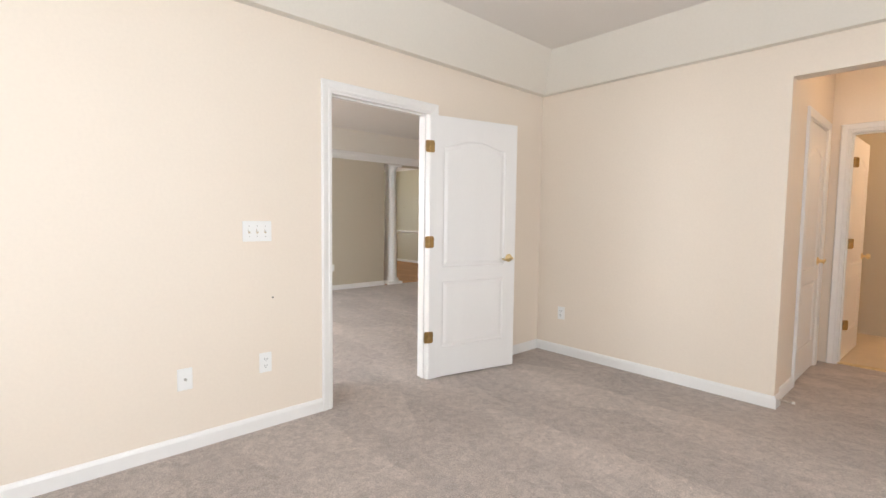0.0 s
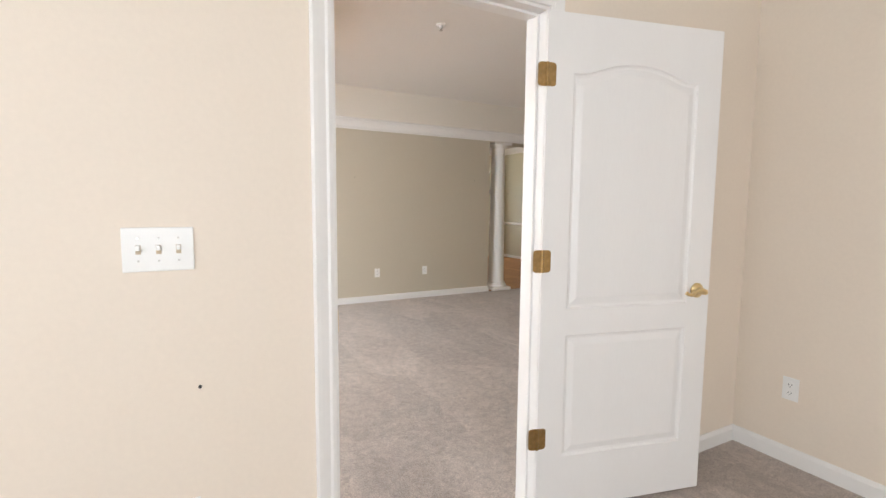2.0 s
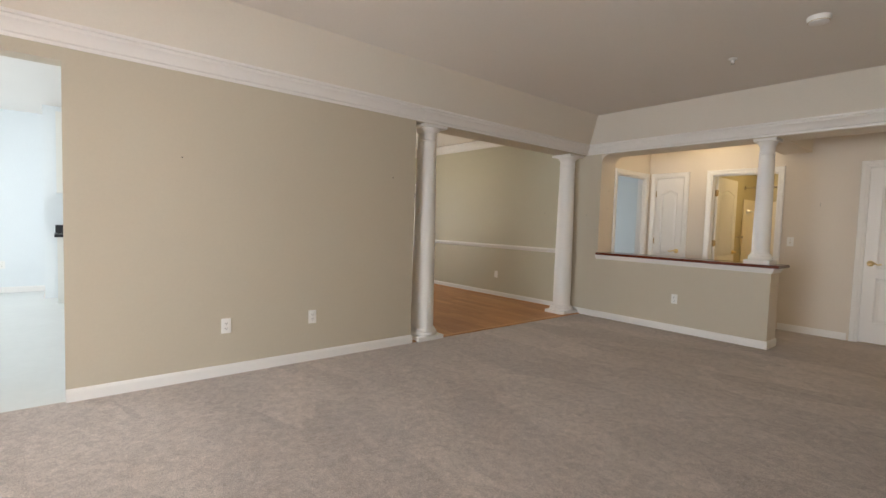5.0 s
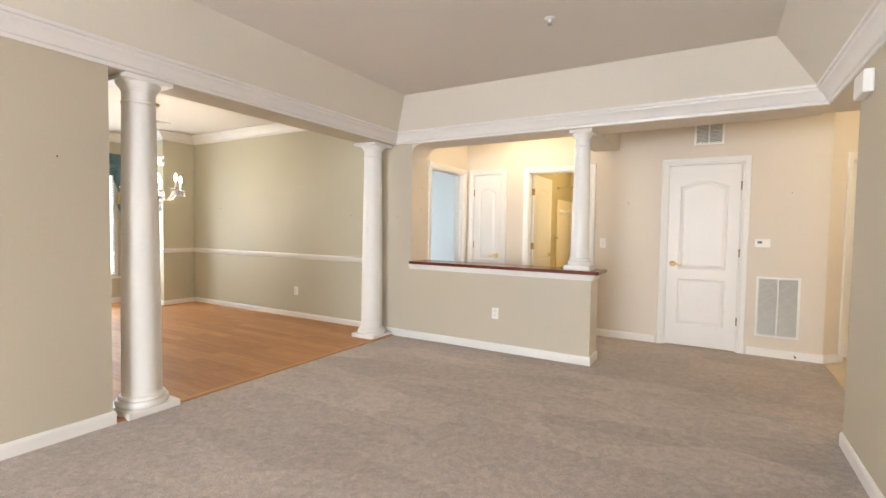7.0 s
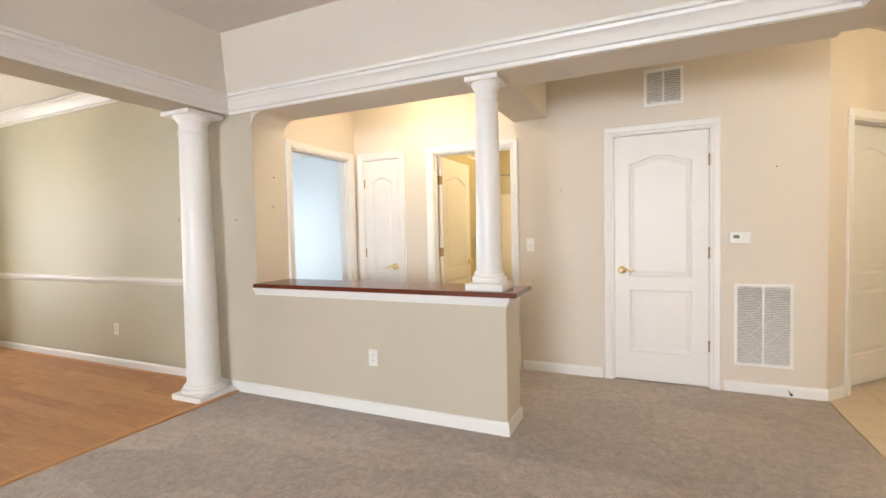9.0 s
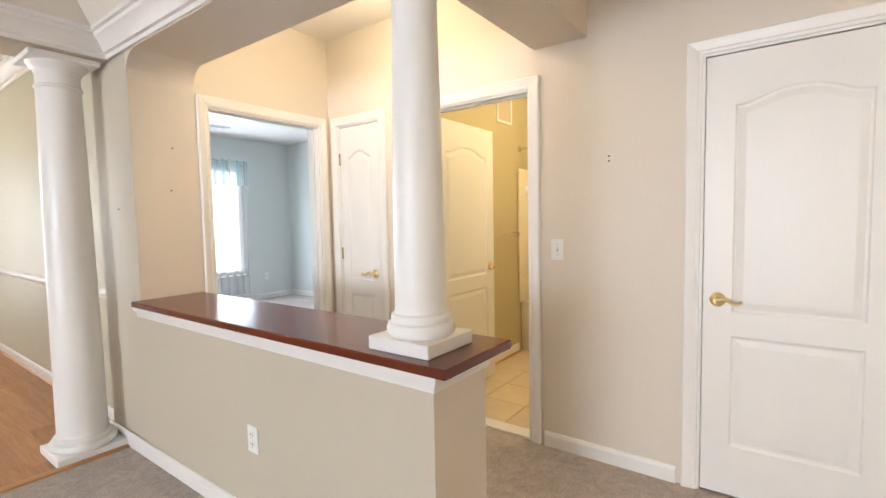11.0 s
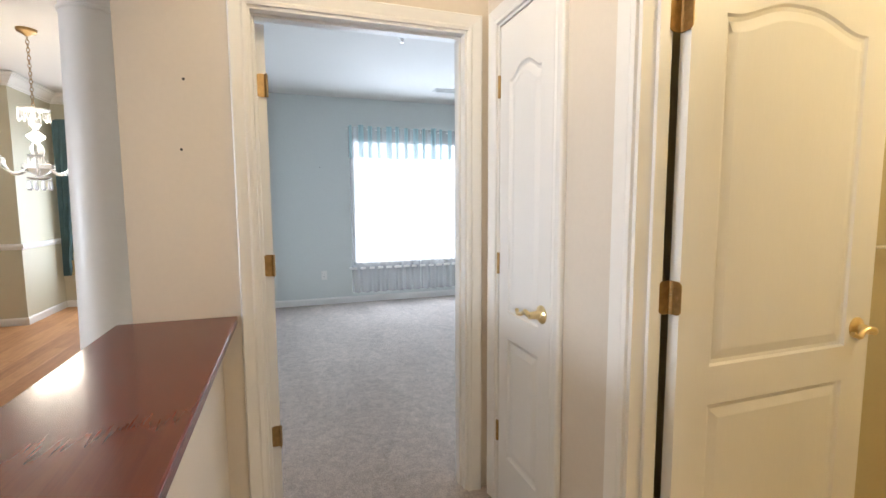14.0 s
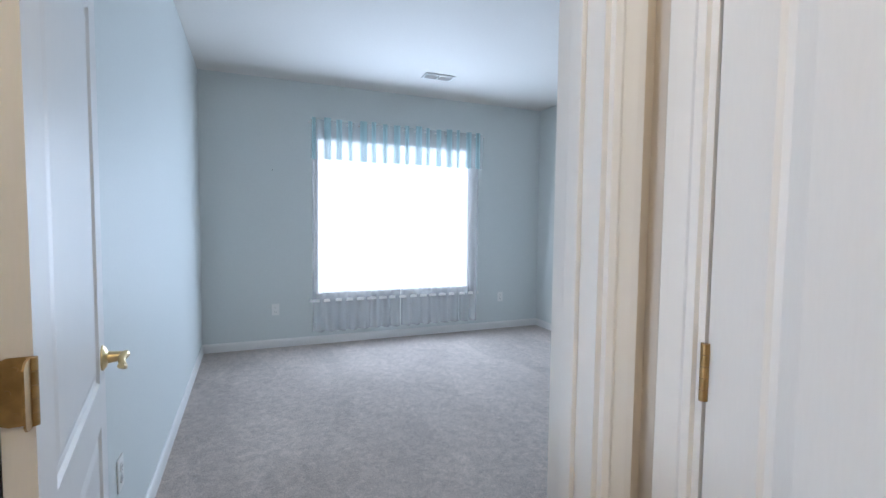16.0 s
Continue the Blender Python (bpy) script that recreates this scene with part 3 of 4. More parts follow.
# diagonal wall of the foyer with its door
DIAG = 47.0
dm = pose(-0.17, 7.135, 0, 0, 0, DIAG)
db = boxes((0, 0.27, 0, 0.12, 0, TOP), (0.27, 1.11, 0, 0.12, 2.06, TOP), (1.11, 2.6, 0, 0.12, 0, TOP))
dw = structure("wall_foyer_diagonal", db, CREAM, "cream painted slanting foyer wall with a door", category="wall")
dw.matrix_world = dm

# rounded upper corner of the pass-through
rb = bmesh.new()
arc = [(0, 0)] + [(0.13 - 0.13 * math.sin(a), -0.13 + 0.13 * math.cos(a)) for a in (i * math.pi / 16 for i in range(9))][::-1] + []
vs = [rb.verts.new((-4.209 + u, 5.737, 2.263 + v)) for u, v in arc]
rf = rb.faces.new(vs)
ext = bmesh.ops.extrude_face_region(rb, geom=[rf])
bmesh.ops.translate(rb, vec=(0, 0.36, 0), verts=[v for v in ext["geom"] if isinstance(v, bmesh.types.BMVert)])
bmesh.ops.recalc_face_normals(rb, faces=rb.faces[:])
structure("trim_pass_corner", rb, CREAM, "rounded cream plaster corner of the pass-through", category="plaster corner")

# ---- ceilings ----


def tray(name, x0, x1, y0, y1, z0, run, z1, label, slope_mat, lip):
    """A raised ceiling: a narrow flat lip along the walls, sloping sides, and the flat middle."""
    bm = bmesh.new()

    def ring(d, z):
        return [bm.verts.new(p) for p in ((x0 + d, y0 + d, z), (x1 - d, y0 + d, z), (x1 - d, y1 - d, z), (x0 + d, y1 - d, z))]

    rim, lo, up = ring(0, z0), ring(lip, z0), ring(run, z1)
    for p, q in ((rim, lo), (lo, up)):
        for i in range(4):
            bm.faces.new((p[i], p[(i + 1) % 4], q[(i + 1) % 4], q[i])).material_index = 1
    bm.faces.new(up)
    r = bmesh.ops.extrude_face_region(bm, geom=bm.faces[:])
    bmesh.ops.translate(bm, vec=(0, 0, 0.12), verts=[v for v in r["geom"] if isinstance(v, bmesh.types.BMVert)])
    bmesh.ops.recalc_face_normals(bm, faces=bm.faces[:])
    return structure(name, bm, [CEIL, slope_mat], label, category="ceiling")


tray("ceiling_living", -4.44, -0.43, -0.95, 5.735, 2.395, 0.385, 2.705, "off-white tray ceiling with sloping sides", TRAY, 0.10)
tray("ceiling_bedroom", 0, 4.6, -4.1, 1.42, 2.42, 0.29, 2.72, "off-white tray ceiling with sloping sides", TRAY, 0.06)
structure("ceiling_strip", boxes((-0.43, 0.0, -1.18, 1.6, 2.42, 2.54)), CEIL, "off-white ceiling strip", category="ceiling")
structure("ceiling_hall", boxes((-4.33, 3.12, 6.0, 9.7, TOP - 0.02, TOP + 0.1), (-0.43, 3.12, 4.76, 6.0, TOP - 0.02, TOP + 0.1)), CEIL, "off-white flat hall ceiling", category="ceiling")
structure("ceiling_dining", boxes((-9.7, -4.58, 1.5, 5.95, TOP, TOP + 0.1)), CEIL, "off-white dining room ceiling", category="ceiling")
structure("ceiling_blue", boxes((-8.75, -4.33, 5.95, 10.0, TOP - 0.04, TOP + 0.1)), CEIL, "white bedroom ceiling", category="ceiling")
structure("ceiling_kitchen", boxes((-10.3, -4.59, -3.65, 1.5, TOP - 0.02, TOP + 0.1)), CEIL, "white kitchen ceiling", category="ceiling")
structure("ceiling_sunroom", boxes((-4.9, 0.0, -4.25, -1.2, TOP - 0.02, TOP + 0.1)), CEIL, "white sun room ceiling", category="ceiling")
structure("ceiling_alcove", boxes((1.7, 4.75, 1.42, 5.2, TOP - 0.02, TOP + 0.1)), CEIL, "off-white alcove ceiling", category="ceiling")

# ---- mouldings ----
crown(2.268, [(-4.44, -0.95), (-0.43, -0.95), (-0.43, 5.735), (-4.44, 5.735)], closed=True)
crown(2.60, [(-4.74, 1.62), (-4.74, 5.81), (-8.60, 5.81), (-8.60, 5.30), (-9.55, 5.30), (-9.55, 3.50), (-8.60, 3.50), (-8.60, 1.62)], closed=True)
RAIL = [(0, 0.84), (0.012, 0.845), (0.018, 0.86), (0.026, 0.875), (0.026, 0.893), (0.014, 0.905), (0, 0.91)]
for path in ([(-4.74, 5.81), (-8.60, 5.81), (-8.60, 5.30), (-9.55, 5.30)], [(-9.55, 3.50), (-8.60, 3.50), (-8.60, 1.62)]):
    structure("chair_rail_trim", sweep(bmesh.new(), path, RAIL), WHITE, "white wooden chair rail on the dining room wall", category="chair rail")
baseboard([(0, -0.895), (0, -4.1)], [(1.93, 2.0), (1.93, 1.55)], [(1.95, 1.54), (1.95, 1.42), (0, 1.42), (0, 0.09)],
          [(-4.60, 2.71), (-4.44, 2.71), (-4.44, -0.05)], [(-4.44, -0.90), (-4.44, -1.10)],
          [(-4.21, 6.03), (-2.14, 6.03), (-2.14, 5.735), (-4.74, 5.735), (-4.74, 5.81), (-8.60, 5.81), (-8.60, 5.30), (-9.55, 5.30), (-9.55, 3.50), (-8.60, 3.50), (-8.60, 1.62)],
          [(-0.43, 1.6), (-0.43, 4.88), (-0.31, 4.88)], [(-1.71, 7.13), (-2.40, 7.13)], [(-3.385, 7.13), (-3.575, 7.13)],
          [(-8.56, 6.05), (-4.43, 6.05)], [(-8.56, 9.86), (-8.56, 6.05)], [(-4.33, 9.86), (-8.56, 9.86)],
          [(-3.40, 8.76), (-3.40, 7.30)], [(4.6, 5.0), (1.83, 5.0)], [(-10.1, -0.22), (-10.1, -3.5)], [(-9.25, -0.22), (-10.1, -0.22)])
bx, by = math.cos(radians(DIAG)), math.sin(radians(DIAG))
baseboard([(-0.17 + 0.19 * bx, 7.135 + 0.19 * by), (-0.17, 7.13), (-0.81, 7.13)])
structure("threshold_trim", boxes((-4.485, -4.435, 2.72, 5.72, -0.01, 0.012), bevel=0.004), STRIP, "oak edge strip between wood and carpet", category="threshold")
structure("threshold_trim", boxes((-4.42, -0.3, -1.02, -0.965, -0.01, 0.012), bevel=0.004), STRIP, "oak edge strip between wood and carpet", category="threshold")
structure("threshold_trim", boxes((-3.275, -2.505, 7.135, 7.235, -0.01, 0.012), bevel=0.004), WHITE, "pale sill under the bathroom door", category="threshold")
structure("threshold_trim", boxes((2.05, 2.87, 3.08, 3.14, -0.01, 0.010), bevel=0.003), BRASS, "brass edge strip under the bathroom door", category="threshold")
for path in ([(-4.75, 5.796), (-8.586, 5.796), (-8.586, 5.286), (-9.536, 5.286)], [(-3.386, 8.76), (-3.386, 7.30)]):
    structure("shoe_trim", sweep(bmesh.new(), path, [(0, 0), (0.014, 0), (0.012, 0.008), (0.006, 0.014), (0, 0.016)]), STRIP, "oak shoe moulding along the baseboard", category="moulding")

# ---- door frames ----
door_frame("door_frame_1", 0, -0.82, 90, 0.82, 2.04, 0.12, "white painted bedroom door frame")
door_frame("door_frame_2", -4.21, 6.18, 90, 0.84, 2.04, 0.12, "white painted blue bedroom door frame")
door_frame("door_frame_3", -4.09, 7.13, 0, 0.415, 2.04, 0.09, "white painted linen closet door frame", back=False)
door_frame("door_frame_4", -3.28, 7.13, 0, 0.78, 2.04, 0.09, "white painted bathroom door frame")
door_frame("door_frame_5", -1.61, 7.13, 0, 0.70, 2.04, 0.09, "white painted closet door frame", back=False)
door_frame("door_frame_6", -0.17 + 0.29 * bx, 7.135 + 0.29 * by, DIAG, 0.80, 2.04, 0.12, "white painted foyer door frame", back=False)
door_frame("door_frame_7", 1.93, 2.08, 90, 0.74, 2.04, 0.12, "white painted alcove closet door frame", back=False)
door_frame("door_frame_8", 2.07, 3.05, 0, 0.81, 2.04, 0.12, "white painted ensuite door frame")

# ---- doors ----
ang = math.degrees(math.atan2(0.97, 0.235))
d = door("bedroom_door", pose(0.012, 0.0, 0.012, 0, 0, ang), 0.815, 2.025, "white moulded two-panel door standing open into the bedroom",
         [("lever", 0.75, 0.92, 0, -1), ("lever", 0.75, 0.92, 1, -1)])
for z in HZ:
    hinge(d, Matrix.Translation((0, 0, z - 0.012)) @ pose(0, 0.002, 0, 0, 0, 0) @ pose(0, 0, 0, 0, 0, 0))
d = door("blue_bedroom_door", pose(-4.352, 6.222, 0.012, 0, 0, 188.2), 0.77, 2.025, "white two-panel door folded back against the blue bedroom wall",
         [("lever", 0.705, 0.92, 0, -1)])
for z in HZ:
    hinge(d, pose(-0.004, 0.0, z - 0.012, 0, 0, -92), fold=-90)
door("linen_closet_door", pose(-4.085, 7.130, 0.012), 0.405, 2.022, "narrow white moulded closet door, closed",
     [("lever", 0.35, 0.92, 0, -1)], [(pose(-0.002, 0, z - 0.012), False) for z in HZ])
d = door("bathroom_door", pose(-3.250, 7.252, 0.012, 0, 0, 90.3), 0.785, 2.022, "white moulded two-panel door open into the bathroom",
         [("lever", 0.72, 0.92, 0, -1), ("lever", 0.72, 0.92, 1, -1)])
for z in HZ:
    hinge(d, pose(-0.004, 0.028, z - 0.012), fold=-90)
door("closet_door", pose(-1.606, 7.130, 0.012), 0.692, 2.022, "white moulded two-panel closet door, closed",
     [("lever", 0.06, 0.92, 0, 1)], [(pose(0.694, 0, z - 0.012), False) for z in HZ])
door("foyer_door", dm @ pose(0.294, 0.075, 0.014), 0.792, 2.02, "white moulded two-panel door in the slanting foyer wall", [("lever", 0.73, 0.92, 0, -1)])
door("alcove_closet_door", pose(1.930, 2.084, 0.012, 0, 0, 90), 0.732, 2.022, "white moulded closet door in the bedroom alcove, closed",
     [("lever", 0.67, 0.92, 0, -1)], [(pose(-0.002, 0, z - 0.012), False) for z in HZ])
d = door("ensuite_door", pose(2.075, 3.19, 0.012, 0, 0, 88), 0.795, 2.022, "white moulded door open into the ensuite bathroom", [("knob", 0.735, 0.92, 0, 0)])
for z in HZ:
    hinge(d, pose(-0.002, -0.008, z - 0.012, 0, 0, -40))
tagged(new("strike_plate", mesh_of(boxes((-4.29, -4.26, 7.016, 7.0205, 0.885, 0.955), bevel=0.001), "strike_plate", STEEL)), "steel strike plate on the door jamb", "strike plate")
tagged(new("strike_plate", mesh_of(boxes((-0.036, -0.004, -0.8205, -0.8165, 0.885, 0.955), bevel=0.001), "strike_plate", BRASS)), "brass strike plate on the bedroom door jamb", "strike plate")

# ---- columns ----


def column(x, y, z0, z1, r0, r1, plinth, label):
    ob = empty("column", label, "column", pose(x, y, z0), "round columns")
    h = z1 - z0
    p = plinth / 2
    part("plinth", boxes((-p, p, -p, p, 0, 0.045), bevel=0.004), WHITE, ob, smooth=False)
    part("base_ring", lathe(bmesh.new(), [(r0 * 1.25, 0.045), (r0 * 1.32, 0.055), (r0 * 1.34, 0.07), (r0 * 1.28, 0.085), (r0 * 1.16, 0.09), (r0 * 1.18, 0.102), (r0 * 1.12, 0.114), (r0 * 1.03, 0.118), (r0 * 1.0, 0.135)], 48), WHITE, ob)
    prof = [(r0 * 0.985, 0.12)] + [(r0 + (r1 - r0) * (k / 14) ** 1.4, 0.135 + (h - 0.135 - 0.17) * k / 14) for k in range(15)]
    prof += [(r1 * 1.07, h - 0.165), (r1 * 1.07, h - 0.155), (r1 * 0.99, h - 0.148), (r1 * 0.99, h - 0.085)]
    part("shaft", lathe(bmesh.new(), prof, 48), WHITE, ob)
    part("capital", lathe(bmesh.new(), [(r1 * 0.98, h - 0.09), (r1 * 1.04, h - 0.082), (r1 * 1.05, h - 0.072), (r1 * 1.16, h - 0.062), (r1 * 1.28, h - 0.045), (r1 * 1.34, h - 0.03)], 48), WHITE, ob)
    q = r1 * 1.52
    part("abacus", boxes((-q, q, -q, q, h - 0.03, h), bevel=0.003), WHITE, ob, smooth=False)
    return ob


column(-4.57, 2.952, 0, 2.26, 0.122, 0.100, 0.34, "white tapered round column between carpet and dining room")
column(-4.635, 5.553, 0, 2.26, 0.124, 0.104, 0.335, "white tapered round column beside the half wall")
column(-4.25, -1.10, 0, 2.26, 0.124, 0.104, 0.34, "white tapered round column at the sun room")
column(-2.285, 5.862, 0.905, 2.26, 0.086, 0.072, 0.25, "short white round column standing on the mahogany ledge")

# ---- ledge on the half wall ----
ledge = thing("ledge", boxes((-4.209, -2.065, 5.692, 6.09, 0.873, 0.905), bevel=0.006), MAHOG, "polished dark red mahogany ledge on the half wall", "ledge", smooth=False)
part("moulding", sweep(bmesh.new(), [(-4.209, 6.031), (-2.139, 6.031), (-2.139, 5.734), (-4.22, 5.734)], [(0, 0.815), (0.010, 0.815), (0.014, 0.835), (0.03, 0.855), (0.034, 0.872), (0, 0.872)]), WHITE, ledge, "white painted moulding under the ledge")

# ---- windows ----


def window(name, x, y, turn, w, z0, z1, label, bars=1, outside=True):
    """Own axes: x along the wall, y outwards; the wall's inner face at y = 0."""
    ob = tagged(new(name), label, "window", kind="structure")
    ob.matrix_world = pose(x, y, 0, 0, 0, turn)
    f = 0.05
    fr = [(0, f, 0.03, 0.10, z0, z1), (w - f, w, 0.03, 0.10, z0, z1), (f, w - f, 0.03, 0.10, z0, z0 + f), (f, w - f, 0.03, 0.10, z1 - f, z1)]
    for k in range(bars):
        u = w * (k + 1) / (bars + 1)
        fr.append((u - 0.03, u + 0.03, 0.035, 0.095, z0 + f, z1 - f))
    part("window_frame", boxes(*fr), WHITE, ob, smooth=False)
    part("window_sill", boxes((-0.05, w + 0.05, -0.05, 0.03, z0 - 0.03, z0 - 0.001), bevel=0.004), WHITE, ob, smooth=False)
    pane = part("pane", boxes((f, w - f, 0.062, 0.066, z0 + f, z1 - f)), GLASS, ob, smooth=False)
    pane.visible_shadow = False
    if outside:
        bd = tagged(new("backdrop", mesh_of(boxes((-1.5, w + 1.5, 1.2, 1.22, z0 - 1.5, z1 + 1.5)), "backdrop", OUTSIDE)), "bright hazy daylight outside the window", "backdrop", kind="structure")
        bd.matrix_world = ob.matrix_world.copy()
    return ob


window("window_1", -8.56, 7.10, 90, 1.86, 0.48, 2.2, "white framed window, blown out by daylight", 0)
window("window_2", -9.55, 3.72, 90, 1.38, 0.43, 2.22, "white framed dining room window, blown out by daylight", 0)
window("window_3", 4.6, -0.5, -90, 2.2, 0.7, 2.2, "white framed bedroom window")
window("window_4", 3.0, -4.1, 180, 2.2, 0.7, 2.2, "white framed bedroom window")
window("window_5", -0.6, -4.1, 180, 3.6, 0.35, 2.35, "wide white framed sun room window", 2)
window("window_6", -6.2, -3.5, 180, 2.8, 0.7, 2.3, "white framed kitchen window")


def cloth(bm, w, z0, z1, waves, amp, seed, flare=0.0, hem=0.0):
    """A hanging strip of gathered cloth, x 0 to w, folds in y."""
    rnd = random.Random(seed)
    nx, nz = waves * 10, 8
    ph = [rnd.uniform(-0.6, 0.6) for _ in range(waves + 1)]
    rows = []
    for j in range(nz + 1):
        t = j / nz
        row = []
        for i in range(nx + 1):
            u = i / nx
            k = int(u * waves)
            y = amp * (0.6 + flare * t) * math.sin(2 * math.pi * u * waves + ph[min(k, waves)] * t) + amp * 0.3 * math.sin(7 * u + seed)
            z = z1 - (z1 - z0) * t + hem * t * math.sin(2 * math.pi * u * waves + 1)
            row.append(bm.verts.new((u * w, y, z)))
        rows.append(row)
    for a, b in zip(rows, rows[1:]):
        for i in range(nx):
            bm.faces.new((a[i], a[i + 1], b[i + 1], b[i]))
    return bm


cm = pose(-8.52, 7.08, 0, 0, 0, 90)
cu = empty("sheer_curtain", "white sheer curtain pair hanging below the window sill", "curtain", cm)
part("curtain_panel", cloth(bmesh.new(), 0.95, 0.135, 2.28, 8, 0.02, 3, 0.6, 0.004), SHEER, cu)
part("curtain_panel", cloth(bmesh.new(), 0.95, 0.135, 2.28, 8, 0.02, 5, 0.6, 0.004), SHEER, cu, m=pose(0.96, 0, 0))
va = empty("valance", "pale blue gathered sheer valance on a rod", "valance", pose(-8.465, 7.06, -0.05, 0, 0, 90))
for u, s in ((0, 11), (0.98, 12)):
    part("valance_panel", cloth(bmesh.new(), 0.97, 1.975, 2.37, 8, 0.018, s, 0.3, 0.003), VALANCE, va, m=pose(u, 0, 0))
    # Strips in front: doubled cloth of the folds, its dimmer light put into colour.
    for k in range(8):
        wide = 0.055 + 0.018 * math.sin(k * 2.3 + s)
        part("fold", cloth(bmesh.new(), wide, 1.97 + 0.004 * math.sin(k), 2.385 + 0.008 * math.sin(k * 1.7), 1, 0.007, k + s, 0.5, 0.004), FOLD_DIM, va, m=pose(u + 0.012 + k * 0.122, -0.022, 0))
part("rod", tube(bmesh.new(), [(-0.02, 0.012, 2.34), (1.97, 0.012, 2.34)], 0.009), WHITE, va)

# dining room window: blind, swag and jabots
bl = empty("window_blind", "white slatted blind in the dining room window", "blind", pose(-9.545, 3.76, 0, 0, 0, 90))
slat = boxes((0, 1.30, -0.012, 0.012, -0.001, 0.001))
sm = mesh_of(slat, "slat", WHITE)
for k in range(40):
    so = new("slat", sm)
    so.parent = bl
    so.matrix_basis = pose(0, 0.02, 0.47 + k * 0.043, 35, 0, 0)
sw = empty("swag_valance", "teal satin swag valance with gold lined side tails", "valance", pose(-9.47, 3.55, 0, 0, 0, 90))


def swag(w, top, drop, seed):
    bm = bmesh.new()
    nu, nv = 28, 22
    rows = []
    for j in range(nv + 1):
        t = j / nv
        row = []
        for i in range(nu + 1):
            u = i / nu
            sag = 4 * u * (1 - u)
            z = top - 0.05 * t - drop * t * sag ** 0.8
            y = -0.02 - 0.035 * sag * (0.6 + 0.4 * math.sin(t * 24 + seed)) * min(1, t * 4)
            row.append(bm.verts.new((u * w, y, z)))
        rows.append(row)
    for a, b in zip(rows, rows[1:]):
        for i in range(nu):
            bm.faces.new((a[i], a[i + 1], b[i + 1], b[i]))
    return bm


for k in range(3):
    part("swag", swag(0.66, 2.40, 0.30, k), TEAL, sw, m=pose(0.02 + k * 0.52, -0.004 * k, 0))


def jabot(flip):
    """A pleated tail whose lower edge falls in steps."""
    bm = bmesh.new()
    n = 60
    rows = []
    for j in range(n + 1):
        t = j / n
        z = 2.38 - t * 1.95
        wide = 0.24 * (1 - max(0, t - 0.12) * 0.75)
        zig = 0.05 * (abs(((t * 5.2) % 1) - 0.5) * 2)
        row = []
        for i in range(13):
            u = i / 12
            x = u * (wide + zig * (u > 0.5) * (u - 0.5) * 2)
            y = -0.025 - 0.03 * math.sin(u * 3 * math.pi * 2) * (0.5 + t * 0.5)
            row.append(bm.verts.new((x * flip, y, z)))
        rows.append(row)
    for j, (a, b) in enumerate(zip(rows, rows[1:])):
        for i in range(12):
            f = bm.faces.new((a[i], a[i + 1], b[i + 1], b[i]))
            f.material_index = 1 if i >= 10 and (j % 12) > 5 and j > 14 else 0
    return bm


part("tail", jabot(1), [TEAL, GOLDC], sw, m=pose(0.0, -0.03, 0))
part("tail", jabot(-1), [TEAL, GOLDC], sw, m=pose(1.70, -0.03, 0))

# ---- chandelier ----
ch = empty("chandelier", "crystal chandelier with lit candle bulbs and hanging prisms", "chandelier", pose(-7.05, 4.35, 0))
part("canopy", lathe(bmesh.new(), [(0.012, 2.685), (0.03, 2.70), (0.065, 2.715), (0.07, 2.738)], 24), OLDBRASS, ch, "dark bronze ceiling canopy")


def link_mesh():
    bm = bmesh.new()
    pts = [(0.011 * math.cos(a), 0, 0.02 * math.sin(a)) for a in (2 * math.pi * i / 12 for i in range(13))]
    tube(bm, pts, 0.0028, 6)
    return mesh_of(bm, "chain_link", OLDBRASS, True)


lk = link_mesh()
for k in range(18):
    o = new("chain_link", lk)
    o.parent = ch
    o.matrix_basis = pose(0, 0, 2.67 - k * 0.031, 0, 0, 90 * (k % 2))
part("top_dish", lathe(bmesh.new(), [(0.012, 2.09), (0.05, 2.085), (0.105, 2.10), (0.11, 2.112), (0.10, 2.11), (0.02, 2.105)], 28), CRYSTAL, ch)
part("stem", lathe(bmesh.new(), [(0.012, 2.12), (0.02, 2.07), (0.042, 2.03), (0.045, 1.99), (0.018, 1.95), (0.02, 1.93), (0.06, 1.90), (0.062, 1.88), (0.02, 1.85), (0.045, 1.81), (0.05, 1.77), (0.03, 1.72), (0.05, 1.68), (0.105, 1.66), (0.11, 1.63), (0.06, 1.59), (0.02, 1.57), (0.012, 1.55)][::-1], 28), CRYSTAL, ch)
part("lower_dish", lathe(bmesh.new(), [(0.01, 1.535), (0.06, 1.54), (0.085, 1.555), (0.08, 1.56), (0.01, 1.555)], 24), CRYSTAL, ch)


def prism_mesh():
    bm = bmesh.new()
    lathe(bm, [(0.001, -0.062), (0.010, -0.045), (0.007, -0.004), (0.003, 0)], 6)
    lathe(bm, [(0.001, 0.002), (0.006, 0.008), (0.001, 0.014)], 6)
    return mesh_of(bm, "prism", CRYSTAL)


pm = prism_mesh()


def prism(parent, x, y, z, s=1.0):
    o = new("prism", pm)
    o.parent = parent
    o.matrix_basis = Matrix.Translation((x, y, z)) @ Matrix.Diagonal((s, s, s, 1))


